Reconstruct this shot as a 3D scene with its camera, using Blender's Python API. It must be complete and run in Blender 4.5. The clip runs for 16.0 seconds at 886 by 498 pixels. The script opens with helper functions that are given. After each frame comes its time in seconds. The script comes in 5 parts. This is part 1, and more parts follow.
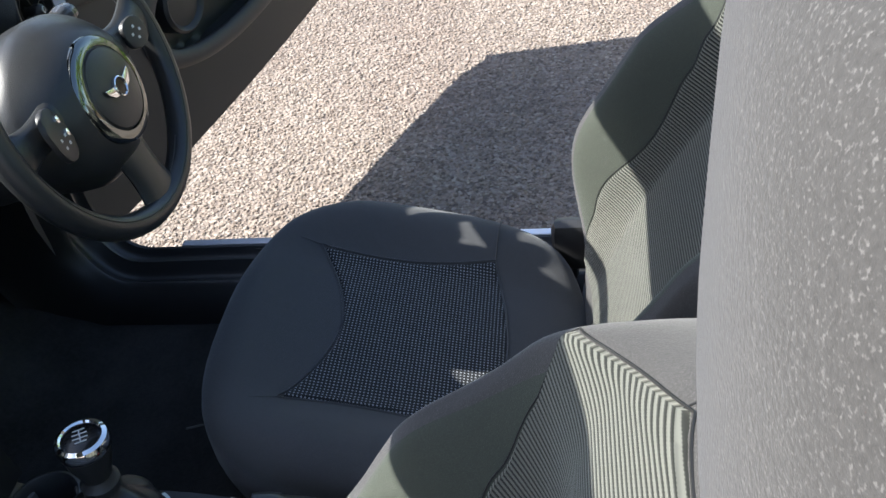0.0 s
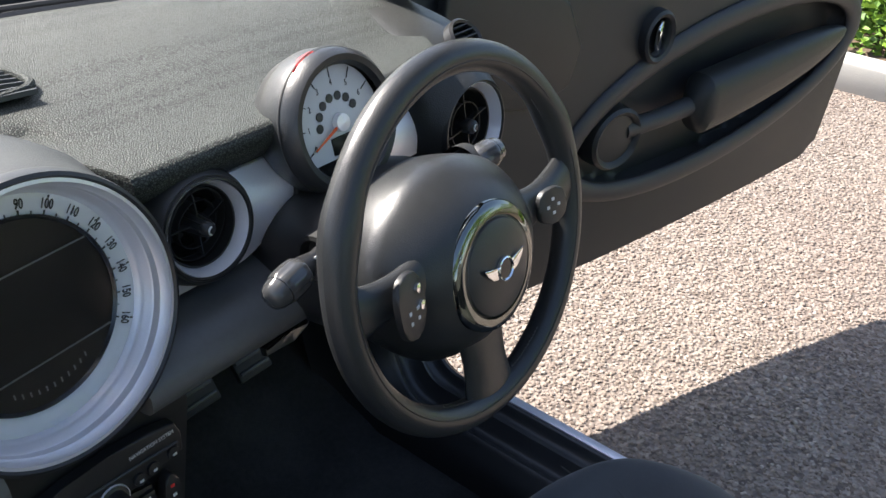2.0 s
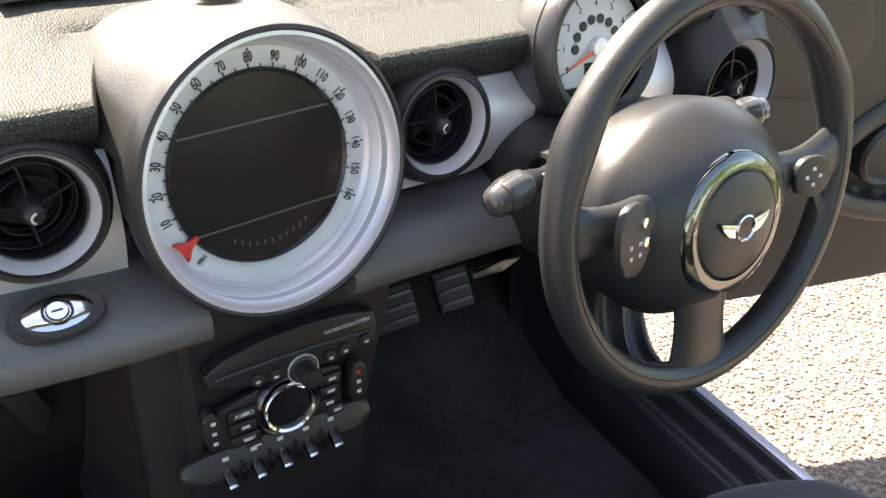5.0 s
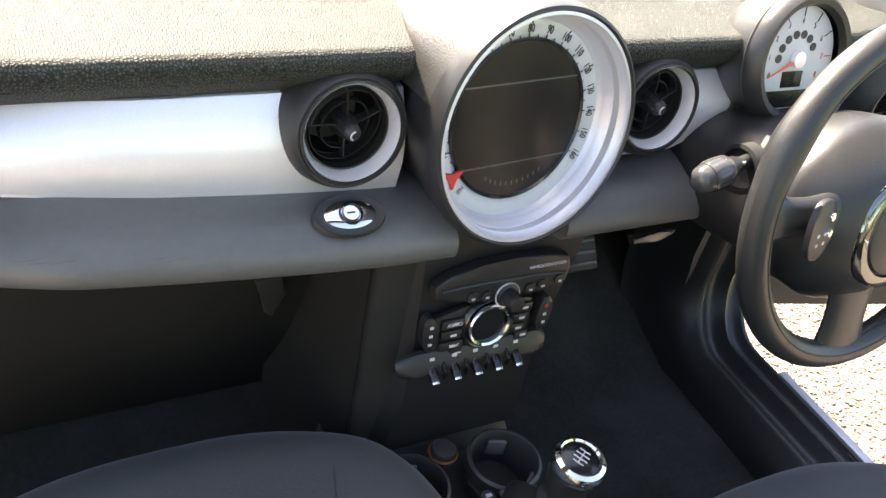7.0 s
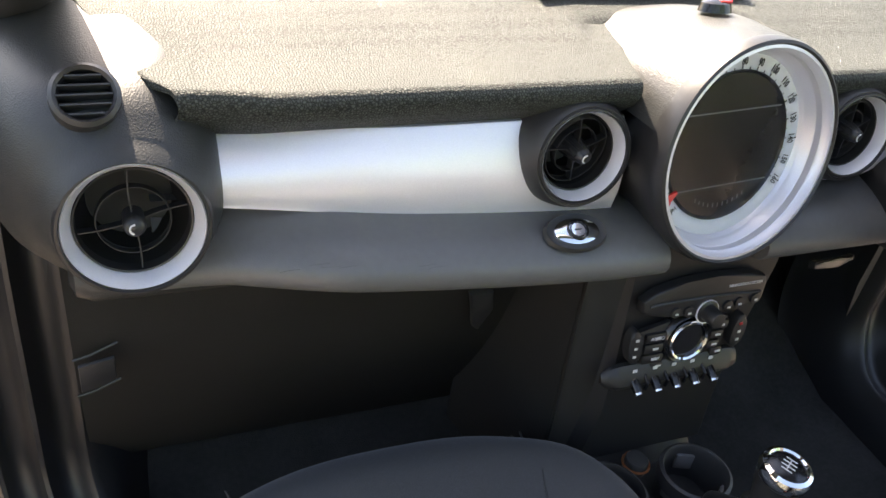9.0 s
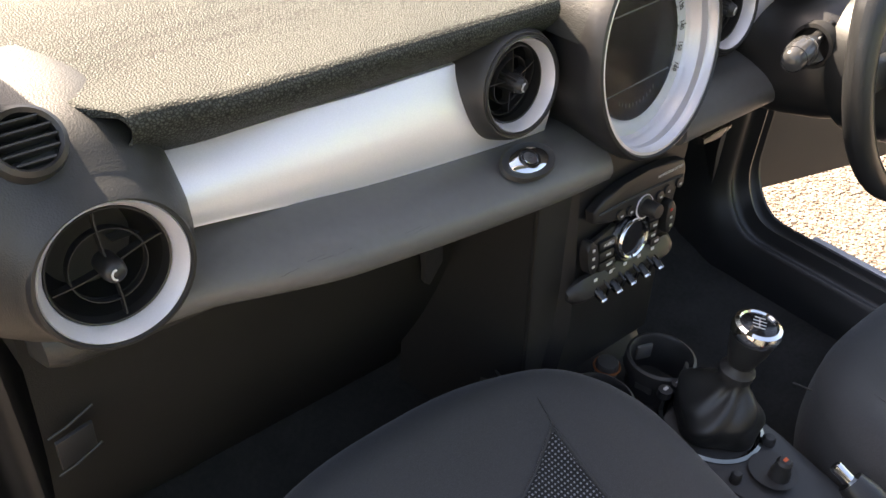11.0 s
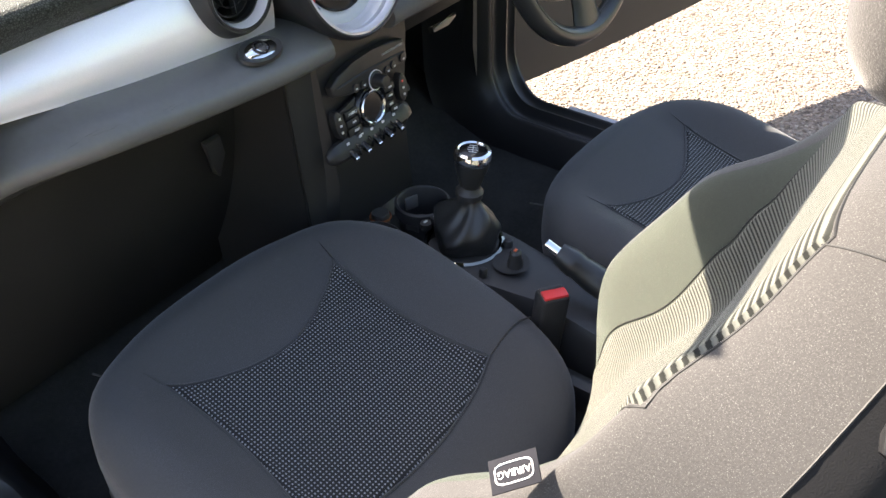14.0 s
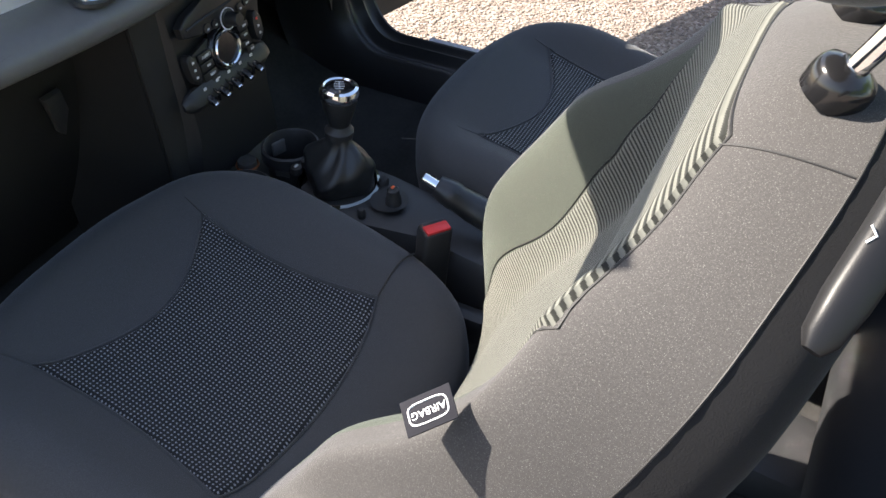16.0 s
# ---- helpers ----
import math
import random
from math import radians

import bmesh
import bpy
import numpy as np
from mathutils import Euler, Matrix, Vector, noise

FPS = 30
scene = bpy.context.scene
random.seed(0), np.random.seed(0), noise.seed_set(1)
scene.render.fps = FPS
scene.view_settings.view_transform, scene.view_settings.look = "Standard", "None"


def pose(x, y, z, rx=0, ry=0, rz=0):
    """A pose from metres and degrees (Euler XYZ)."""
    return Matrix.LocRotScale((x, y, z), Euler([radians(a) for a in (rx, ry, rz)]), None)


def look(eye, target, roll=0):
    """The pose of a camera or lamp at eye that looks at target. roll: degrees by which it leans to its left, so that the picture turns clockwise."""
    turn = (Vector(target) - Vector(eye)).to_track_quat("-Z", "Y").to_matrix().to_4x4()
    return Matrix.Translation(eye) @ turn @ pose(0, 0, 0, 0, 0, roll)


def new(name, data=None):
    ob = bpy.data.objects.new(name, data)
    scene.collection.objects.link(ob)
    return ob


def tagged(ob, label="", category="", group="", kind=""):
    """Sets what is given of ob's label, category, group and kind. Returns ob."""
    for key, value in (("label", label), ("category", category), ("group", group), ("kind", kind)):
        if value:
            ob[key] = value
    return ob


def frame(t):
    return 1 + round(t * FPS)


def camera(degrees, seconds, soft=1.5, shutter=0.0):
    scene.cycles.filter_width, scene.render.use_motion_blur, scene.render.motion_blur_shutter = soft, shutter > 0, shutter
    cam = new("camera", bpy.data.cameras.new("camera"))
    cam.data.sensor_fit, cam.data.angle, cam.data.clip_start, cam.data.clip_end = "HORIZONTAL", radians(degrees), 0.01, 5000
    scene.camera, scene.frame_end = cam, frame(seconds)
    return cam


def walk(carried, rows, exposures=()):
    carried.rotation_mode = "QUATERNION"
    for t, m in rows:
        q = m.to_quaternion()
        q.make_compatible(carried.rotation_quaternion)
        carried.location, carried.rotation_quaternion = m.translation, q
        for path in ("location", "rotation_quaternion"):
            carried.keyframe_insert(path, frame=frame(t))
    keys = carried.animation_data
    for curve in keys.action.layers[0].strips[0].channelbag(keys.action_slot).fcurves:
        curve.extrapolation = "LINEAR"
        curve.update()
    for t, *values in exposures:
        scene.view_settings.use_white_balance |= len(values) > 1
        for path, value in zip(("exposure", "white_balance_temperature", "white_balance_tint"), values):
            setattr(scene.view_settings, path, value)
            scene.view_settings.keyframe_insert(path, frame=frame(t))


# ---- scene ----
cam = camera(53.9, 16.0)
EXPOSURE = [(0, 1.86, 6250, 8), (0.5, 2.06, 6300, 8), (1, 1.92, 6350, 8), (1.5, 1.86, 6500, 9), (2.5, 2.10, 6600, 13), (3.2, 2.22, 6800, 14), (5.3, 3.06, 8000, 15), (6, 3.16, 8300, 15), (7, 3.28, 7950, 15), (8.7, 3.02, 7850, 15), (11, 2.86, 8600, 17), (12.5, 2.92, 7700, 15), (13.5, 3.02, 7600, 14), (14, 2.90, 7400, 13), (14.5, 2.50, 7200, 13), (16, 2.34, 6900, 12)]
PATH = [
    (0, (-0.462, -0.674, 1.303), (1.046, -0.377, 0.024), -8.9),
    (0.5, (-0.453, -0.503, 1.31), (1.016, -0.055, 0.03), -9.1),
    (1, (-0.372, -0.37, 1.336), (1.192, 0.097, 0.18), 1.3),
    (1.5, (-0.33, -0.482, 1.361), (1.2, 0.241, 0.295), 5.6),
    (2, (-0.22, -0.53, 1.305), (1.133, 0.467, 0.221), 3.5),
    (2.5, (-0.196, -0.547, 1.281), (1.016, 0.625, 0.206), 0.3),
    (3, (-0.179, -0.536, 1.262), (0.917, 0.775, 0.223), -0.6),
    (3.2, (-0.172, -0.532, 1.248), (0.899, 0.802, 0.212), 0.4),
    (5.3, (-0.25, -0.537, 1.237), (0.711, 0.77, 0.067), 7.4),
    (5.5, (-0.273, -0.54, 1.241), (0.667, 0.755, 0.042), 8.4),
    (6, (-0.329, -0.552, 1.266), (0.621, 0.709, 0.038), 11.6),
    (6.5, (-0.383, -0.547, 1.275), (0.547, 0.739, 0.058), 12.8),
    (7, (-0.426, -0.549, 1.272), (0.483, 0.765, 0.068), 13.9),
    (7.5, (-0.46, -0.56, 1.276), (0.393, 0.793, 0.075), 14.1),
    (8, (-0.498, -0.568, 1.275), (0.289, 0.837, 0.089), 13.0),
    (8.5, (-0.536, -0.573, 1.276), (0.205, 0.871, 0.108), 11.1),
    (8.7, (-0.551, -0.574, 1.276), (0.169, 0.888, 0.116), 10.0),
    (10.8, (-0.646, -0.468, 1.242), (0.351, 0.795, 0.054), 3.4),
    (11, (-0.683, -0.482, 1.253), (0.398, 0.699, 0.054), 3.7),
    (11.5, (-0.848, -0.52, 1.258), (0.463, 0.425, 0.08), 5.1),
    (12, (-0.887, -0.557, 1.273), (0.513, 0.215, 0.072), 4.9),
    (12.5, (-0.874, -0.582, 1.289), (0.493, 0.208, 0.061), 2.5),
    (13, (-0.843, -0.683, 1.286), (0.377, 0.333, 0.069), 0.0),
    (13.5, (-0.811, -0.777, 1.286), (0.322, 0.333, 0.067), -2.4),
    (14, (-0.787, -0.779, 1.291), (0.445, 0.192, 0.05), -2.0),
    (14.5, (-0.79, -0.778, 1.287), (0.537, 0.011, 0.015), 0.0),
    (15, (-0.785, -0.767, 1.276), (0.578, -0.092, -0.023), 1.9),
    (15.5, (-0.783, -0.757, 1.27), (0.56, -0.096, -0.056), 2.4),
    (16, (-0.777, -0.757, 1.266), (0.541, -0.081, -0.078), -0.1),
]
walk(cam, [(t, look(eye, target, roll)) for t, eye, target, roll in PATH], EXPOSURE)

# ---- light ----
SUN_TO = Vector((-0.135, 1.0, 0.94)).normalized()
world = bpy.data.worlds.new("sky")
scene.world = world
world.use_nodes = True
wn = world.node_tree.nodes
sky = wn.new("ShaderNodeTexSky")
sky.sky_type = "NISHITA"
sky.sun_disc = False
sky.sun_elevation = math.asin(SUN_TO.z)
sky.sun_rotation = math.atan2(SUN_TO.x, SUN_TO.y)
sky.air_density, sky.dust_density, sky.ozone_density = 1.0, 1.6, 1.0
world.node_tree.links.new(sky.outputs[0], wn["Background"].inputs[0])
wn["Background"].inputs[1].default_value = 0.088
sun = new("sun", bpy.data.lights.new("sun", "SUN"))
sun.data.energy, sun.data.angle, sun.data.color = 4.2, radians(0.53), (1.0, 0.955, 0.88)
sun.matrix_world = SUN_TO.to_track_quat("Z", "Y").to_matrix().to_4x4()


# ---- materials ----
class Net:
    def __init__(self, name, rough=0.6, metal=0.0, spec=0.5):
        self.m = bpy.data.materials.new(name)
        self.m.use_nodes = True
        self.t = self.m.node_tree
        self.b = self.t.nodes["Principled BSDF"]
        self.b.inputs["Roughness"].default_value = rough
        self.b.inputs["Metallic"].default_value = metal
        self.b.inputs["Specular IOR Level"].default_value = spec
        self.co = self.t.nodes.new("ShaderNodeTexCoord").outputs["Object"]

    def n(self, kind, **kw):
        node = self.t.nodes.new("ShaderNode" + kind)
        for k, v in kw.items():
            if k in node.inputs:
                node.inputs[k].default_value = v
        return node

    def link(self, a, b):
        self.t.links.new(a, b)

    def noise(self, scale, detail=4.0):
        node = self.n("TexNoise", Scale=scale, Detail=detail)
        self.link(self.co, node.inputs["Vector"])
        return node.outputs["Fac"]

    def voro(self, scale, feature="F1", rand=1.0):
        node = self.n("TexVoronoi", Scale=scale, Randomness=rand)
        node.feature = feature
        self.link(self.co, node.inputs["Vector"])
        return node.outputs["Distance"]

    def math(self, op, a, b=0.0, c=0.0):
        node = self.n("Math")
        node.operation = op
        for s, v in zip(node.inputs, (a, b, c)):
            if isinstance(v, (int, float)):
                s.default_value = v
            else:
                self.link(v, s)
        return node.outputs[0]

    def ramp(self, fac, stops):
        node = self.n("ValToRGB")
        e = node.color_ramp.elements
        while len(e) < len(stops):
            e.new(0.5)
        for el, (p, c) in zip(e, stops):
            el.position, el.color = p, (*c, 1) if len(c) == 3 else c
        self.link(fac, node.inputs[0])
        return node.outputs[0]

    def mix(self, fac, a, b):
        node = self.n("Mix")
        node.data_type = "RGBA"
        for s, v in ((node.inputs[0], fac), (node.inputs[6], a), (node.inputs[7], b)):
            if isinstance(v, (int, float)):
                s.default_value = v
            elif isinstance(v, tuple):
                s.default_value = (*v, 1)
            else:
                self.link(v, s)
        return node.outputs[2]

    def bump(self, h, strength=0.3, dist=0.001):
        node = self.n("Bump", Strength=strength, Distance=dist)
        self.link(h, node.inputs["Height"])
        last = self.b.inputs["Normal"]
        if last.is_linked:
            self.link(last.links[0].from_socket, node.inputs["Normal"])
        self.link(node.outputs[0], last)

    def colour(self, c):
        if isinstance(c, tuple):
            self.b.inputs["Base Color"].default_value = (*c, 1)
        else:
            self.link(c, self.b.inputs["Base Color"])

    def rough(self, s):
        self.link(s, self.b.inputs["Roughness"])


def v3(c, k):
    return tuple(min(1.0, x * k) for x in c)


def plastic(name, col, rough, grain=0.0, gscale=900.0, var=0.15, spec=0.5):
    n = Net(name, rough, 0.0, spec)
    a = n.noise(9.0, 5.0)
    b = n.noise(140.0, 3.0)
    f = n.math("ADD", n.math("MULTIPLY", a, 0.7), n.math("MULTIPLY", b, 0.3))
    n.colour(n.ramp(f, [(0.3, v3(col, 1 - var)), (0.7, v3(col, 1 + var))]))
    r = n.math("ADD", n.math("MULTIPLY", a, 0.16), rough - 0.08)
    n.rough(r)
    if grain:
        n.bump(n.voro(gscale), grain, 0.0007)
    return n.m


def pebbled(name, col, rough):
    """Soft moulded skin with a pebbled leather grain, crease shade included in its colour."""
    n = Net(name, rough, 0.0, 0.18)
    a = n.noise(7.0, 4.0)
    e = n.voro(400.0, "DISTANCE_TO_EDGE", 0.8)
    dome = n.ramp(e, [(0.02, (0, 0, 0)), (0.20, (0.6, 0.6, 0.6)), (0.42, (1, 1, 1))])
    # Creases between pebbles get a darker colour that stands in for their shade.
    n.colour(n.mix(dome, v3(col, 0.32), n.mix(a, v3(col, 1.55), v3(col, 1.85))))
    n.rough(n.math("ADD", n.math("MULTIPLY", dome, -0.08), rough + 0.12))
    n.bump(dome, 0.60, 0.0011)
    return n.m


def metal(name, col, rough, brushed=False):
    n = Net(name, rough, 1.0)
    a = n.noise(30.0, 4.0)
    n.colour(n.ramp(a, [(0.3, v3(col, 0.93)), (0.7, v3(col, 1.05))]))
    n.rough(n.math("ADD", n.math("MULTIPLY", n.noise(220.0), 0.10 if brushed else 0.03), rough - 0.03))
    return n.m


def satin(name, col):
    """Metallic paint: mostly diffuse flake with a soft gloss."""
    n = Net(name, 0.36, 0.45, 0.6)
    n.colour(n.mix(n.noise(900.0, 2.0), v3(col, 0.93), v3(col, 1.07)))
    n.rough(n.math("ADD", n.math("MULTIPLY", n.noise(40.0), 0.08), 0.32))
    n.bump(n.noise(1500.0, 2.0), 0.05, 0.0003)
    return n.m


def fabric(name, col, pitch, sheen=0.6, tint=(0.85, 0.85, 0.80), fleck=0.65, rough=0.4):
    n = Net(name, 0.9, 0.0, 0.25)
    w = n.noise(1.0 / pitch, 2.0)
    big = n.noise(14.0, 4.0)
    c = n.mix(w, v3(col, 0.62), v3(col, 1.35))
    c = n.mix(n.math("MULTIPLY", big, 0.35), c, v3(col, 0.8))
    dots = n.ramp(n.noise(1.9 / pitch, 1.0), [(0.58, (0, 0, 0)), (0.74, (1, 1, 1))])
    c = n.mix(n.math("MULTIPLY", dots, fleck), c, v3(col, 2.6))
    n.colour(c)
    n.b.inputs["Sheen Weight"].default_value = sheen
    n.b.inputs["Sheen Roughness"].default_value = rough
    n.b.inputs["Sheen Tint"].default_value = (*tint, 1)
    n.bump(w, 0.40, 0.0006)
    n.bump(big, 0.06, 0.004)
    return n.m


def mesh_fabric(name):
    """Dark cloth with rows of fine pale dots."""
    n = Net(name, 0.85, 0.0, 0.3)
    sep = n.n("SeparateXYZ")
    n.link(n.co, sep.inputs[0])
    k = math.pi / 0.0046
    x, y = sep.outputs[0], sep.outputs[1]
    p = n.math("SINE", n.math("MULTIPLY", n.math("ADD", x, y), k))
    q = n.math("SINE", n.math("MULTIPLY", n.math("SUBTRACT", x, y), k))
    d = n.math("MULTIPLY", p, q)
    jit = n.math("MULTIPLY", n.math("SUBTRACT", n.noise(300.0), 0.5), 0.5)
    f = n.ramp(n.math("ADD", d, jit), [(0.30, (0, 0, 0)), (0.78, (1, 1, 1))])
    n.colour(n.mix(f, (0.012, 0.013, 0.015), (0.25, 0.26, 0.28)))
    n.b.inputs["Sheen Weight"].default_value = 0.10
    n.bump(f, 0.5, 0.0008)
    return n.m


def rib_fabric(name, pitch=0.0040):
    """Cloth with raised ribs that run across the backrest."""
    n = Net(name, 0.9, 0.0, 0.2)
    uv = n.n("UVMap")
    uv.uv_map = "weave"
    sep = n.n("SeparateXYZ")
    n.link(uv.outputs[0], sep.inputs[0])
    s = sep.outputs[1]
    w = n.math("ADD", s, n.math("MULTIPLY", n.noise(60.0), 0.0006))
    r = n.math("SINE", n.math("MULTIPLY", w, 2 * math.pi / pitch))
    tw = n.math("SINE", n.math("MULTIPLY", n.math("ADD", sep.outputs[0], n.math("MULTIPLY", s, 0.6)), 2 * math.pi / 0.0022))
    f = n.ramp(n.math("ADD", n.math("MULTIPLY", r, 0.5), n.math("ADD", n.math("MULTIPLY", tw, 0.07), 0.5)), [(0.34, (0, 0, 0)), (0.64, (1, 1, 1))])
    n.colour(n.mix(f, (0.010, 0.011, 0.010), (0.108, 0.110, 0.096)))
    n.b.inputs["Sheen Weight"].default_value = 0.25
    n.b.inputs["Sheen Tint"].default_value = (0.9, 0.88, 0.75, 1)
    n.bump(r, 0.45, 0.0008)
    return n.m


def glossy_paint(name, col):
    n = Net(name, 0.25, 0.0, 0.5)
    n.colour(n.mix(n.noise(6.0), v3(col, 0.9), v3(col, 1.1)))
    n.b.inputs["Coat Weight"].default_value = 1.0
    n.b.inputs["Coat Roughness"].default_value = 0.03
    return n.m


def glass(name, col=(1, 1, 1), rough=0.0):
    n = Net(name, rough, 0.0, 0.5)
    n.colour(col)
    n.b.inputs["Transmission Weight"].default_value = 1.0
    n.b.inputs["IOR"].default_value = 1.02
    return n.m


def gravel(name):
    n = Net(name, 0.9, 0.0, 0.25)
    info = n.n("NewGeometry")
    r = info.outputs["Random Per Island"]
    c = n.ramp(r, [(0.0, (0.14, 0.110, 0.09)), (0.3, (0.25, 0.205, 0.168)), (0.6, (0.33, 0.272, 0.225)), (0.85, (0.23, 0.205, 0.185)), (1.0, (0.48, 0.42, 0.36))])
    patch = n.ramp(n.noise(1.6, 5.0), [(0.42, (0, 0, 0)), (0.62, (1, 1, 1))])
    c = n.mix(n.math("MULTIPLY", patch, 0.45), c, (0.19, 0.140, 0.118))
    f = n.noise(500.0, 3.0)
    n.colour(n.mix(n.math("MULTIPLY", f, 0.4), c, (0.18, 0.145, 0.125)))
    n.bump(f, 0.4, 0.001)
    return n.m


def tarmac(name):
    n = Net(name, 0.92, 0.0, 0.25)
    v = n.n("TexVoronoi", Scale=85.0)
    n.link(n.co, v.inputs["Vector"])
    sep = n.n("SeparateColor")
    n.link(v.outputs["Color"], sep.inputs[0])
    c = n.ramp(sep.outputs[0], [(0.0, (0.11, 0.087, 0.075)), (0.5, (0.24, 0.196, 0.167)), (1.0, (0.35, 0.30, 0.257))])
    big = n.noise(1.3, 4.0)
    n.colour(n.mix(n.math("MULTIPLY", big, 0.35), c, (0.17, 0.14, 0.125)))
    n.bump(v.outputs["Distance"], 1.0, 0.006)
    return n.m


def stone(name, col):
    n = Net(name, 0.9, 0.0, 0.3)
    a, b = n.noise(7.0, 6.0), n.noise(180.0, 3.0)
    n.colour(n.mix(b, n.mix(a, v3(col, 0.75), v3(col, 1.1)), v3(col, 0.9)))
    n.bump(b, 0.4, 0.002)
    return n.m


def leaf(name, col):
    n = Net(name, 0.5, 0.0, 0.4)
    g = n.n("NewGeometry").outputs["Random Per Island"]
    n.colour(n.ramp(g, [(0.0, v3(col, 0.55)), (0.5, col), (1.0, (col[0] * 1.9, col[1] * 1.5, col[2] * 1.1))]))
    n.b.inputs["Subsurface Weight"].default_value = 0.0
    return n.m


M = dict(
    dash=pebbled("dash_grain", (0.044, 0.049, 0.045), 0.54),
    dash_low=plastic("dash_smooth", (0.105, 0.105, 0.106), 0.40, 0.18, 900.0),
    black=plastic("black_plastic", (0.027, 0.027, 0.028), 0.45, 0.12, 1200.0),
    gloss=plastic("gloss_black", (0.010, 0.010, 0.011), 0.16),
    carpet=plastic("carpet", (0.032, 0.031, 0.030), 0.95, 0.9, 700.0, 0.4, 0.1),
    seal=plastic("seal_skin", (0.014, 0.014, 0.015), 0.42, 0.1, 900.0),
    void=plastic("vent_black", (0.008, 0.008, 0.008), 0.6),
    cheek=plastic("stack_side", (0.024, 0.0235, 0.023), 0.55, 0.2, 900.0, 0.15, 0.35),
    panel=plastic("panel_black", (0.017, 0.017, 0.018), 0.40, 0.08, 1200.0),
    inner=plastic("door_skin", (0.026, 0.026, 0.027), 0.5, 0.25, 700.0),
    console=plastic("console_skin", (0.026, 0.026, 0.027), 0.45, 0.15, 900.0),
    # Plain chrome whose low colour stands in for dark reflections.
    dim_chrome=metal("dimmed_chrome", (0.20, 0.21, 0.20), 0.05),
    vent_ring=satin("vent_silver", (0.80, 0.79, 0.84)),
    bezel=satin("bezel_silver", (0.70, 0.69, 0.75)),
    deep=plastic("footwell_black", (0.019, 0.0185, 0.018), 0.7, 0.3, 700.0, 0.15, 0.15),
    label=plastic("label_cloth", (0.020, 0.020, 0.024), 0.9, 0.2, 1500.0, 0.1, 0.05),
    stalk=plastic("stalk_plastic", (0.050, 0.051, 0.053), 0.13, 0.0, 900.0, 0.1, 0.7),
    lever=plastic("lever_plastic", (0.009, 0.009, 0.010), 0.42, 0.05, 1500.0, 0.1, 0.3),
    copper=plastic("dull_orange", (0.26, 0.09, 0.035), 0.5),
    rubber=plastic("rubber", (0.020, 0.020, 0.022), 0.7),
    leather=plastic("leather", (0.021, 0.022, 0.023), 0.34, 0.20, 800.0),
    tan=plastic("door_plastic", (0.040, 0.039, 0.041), 0.5, 0.3, 700.0),
    silver=satin("silver_paint", (0.88, 0.855, 0.905)),
    dial=plastic("dial_silver", (0.56, 0.57, 0.60), 0.45, 0.0, 900.0, 0.03),
    chrome=metal("chrome", (0.86, 0.87, 0.88), 0.06),
    screen=plastic("screen", (0.012, 0.011, 0.010), 0.22, 0, 900, 0.05, 0.22),
    white=plastic("white_print", (0.58, 0.58, 0.58), 0.5),
    dark=plastic("dark_print", (0.03, 0.03, 0.03), 0.5),
    red=plastic("red_plastic", (0.60, 0.03, 0.03), 0.35),
    orange=plastic("orange_plastic", (0.75, 0.13, 0.04), 0.4),
    cloth=fabric("seat_cloth", (0.060, 0.061, 0.064), 0.0011, 0.20, (0.85, 0.87, 0.90), 0.3),
    # Darker copy of the seat cloth: the front seats' shadow is in its colour.
    shaded_rear_cloth=fabric("shaded_rear_cloth", (0.009, 0.009, 0.010), 0.0011, 0.05, (0.85, 0.87, 0.90), 0.2),
    cloth_grey=fabric("side_cloth", (0.046, 0.044, 0.043), 0.0013, 0.28, (0.95, 0.92, 0.90), 0.75),
    cloth_front=fabric("front_cloth", (0.040, 0.045, 0.036), 0.0010, 0.28, (0.82, 0.90, 0.78), 0.45),
    pod=plastic("pod_skin", (0.026, 0.027, 0.026), 0.44, 0.30, 700.0, 0.15, 0.45),
    dots=mesh_fabric("mesh_cloth"),
    rib=rib_fabric("ribbed_cloth"),
    paint=glossy_paint("car_paint", (0.012, 0.016, 0.030)),
    glass=glass("clear_glass"),
    gravel=gravel("stone_chips"),
    tarmac=tarmac("chip_surface"),
    kerb=stone("kerb_concrete", (0.50, 0.48, 0.44)),
    soil=stone("soil", (0.14, 0.10, 0.07)),
    leaf=leaf("green_leaves", (0.12, 0.23, 0.035)),
)


# ---- building helpers ----
def link_mesh(name, verts, faces, mat, parent=None, label="", smooth=True):
    me = bpy.data.meshes.new(name)
    me.from_pydata([tuple(v) for v in verts], [], faces)
    me.update()
    if smooth:
        me.shade_smooth()
        me.set_sharp_from_angle(angle=radians(38))
    me.materials.append(M[mat])
    ob = new(name, me)
    if parent is not None:
        ob.parent = parent
    return tagged(ob, label)


def part(name, geo, mat, parent=None, label="", smooth=True):
    return link_mesh(name, geo[0], geo[1], mat, parent, label, smooth)


def thing(name, at, label, category, group="", kind=""):
    """An Empty whose parts are given in world metres."""
    ob = new(name)
    ob.empty_display_size = 0.05
    return tagged(ob, label, category, group, kind)


def join(*geos):
    vs, fs = [], []
    for v, f in geos:
        k = len(vs)
        vs += [tuple(p) for p in v]
        fs += [tuple(i + k for i in q) for q in f]
    return vs, fs


def moved(geo, m):
    return [tuple(m @ Vector(p)) for p in geo[0]], geo[1]


def sheet(fn, nu, nv, close_u=False):
    vs = [fn(i / nu, j / nv) for j in range(nv + 1) for i in range(nu + (0 if close_u else 1))]
    w = nu if close_u else nu + 1
    fs = [(j * w + i, j * w + (i + 1) % w, (j + 1) * w + (i + 1) % w, (j + 1) * w + i) for j in range(nv) for i in range(nu)]
    return vs, fs


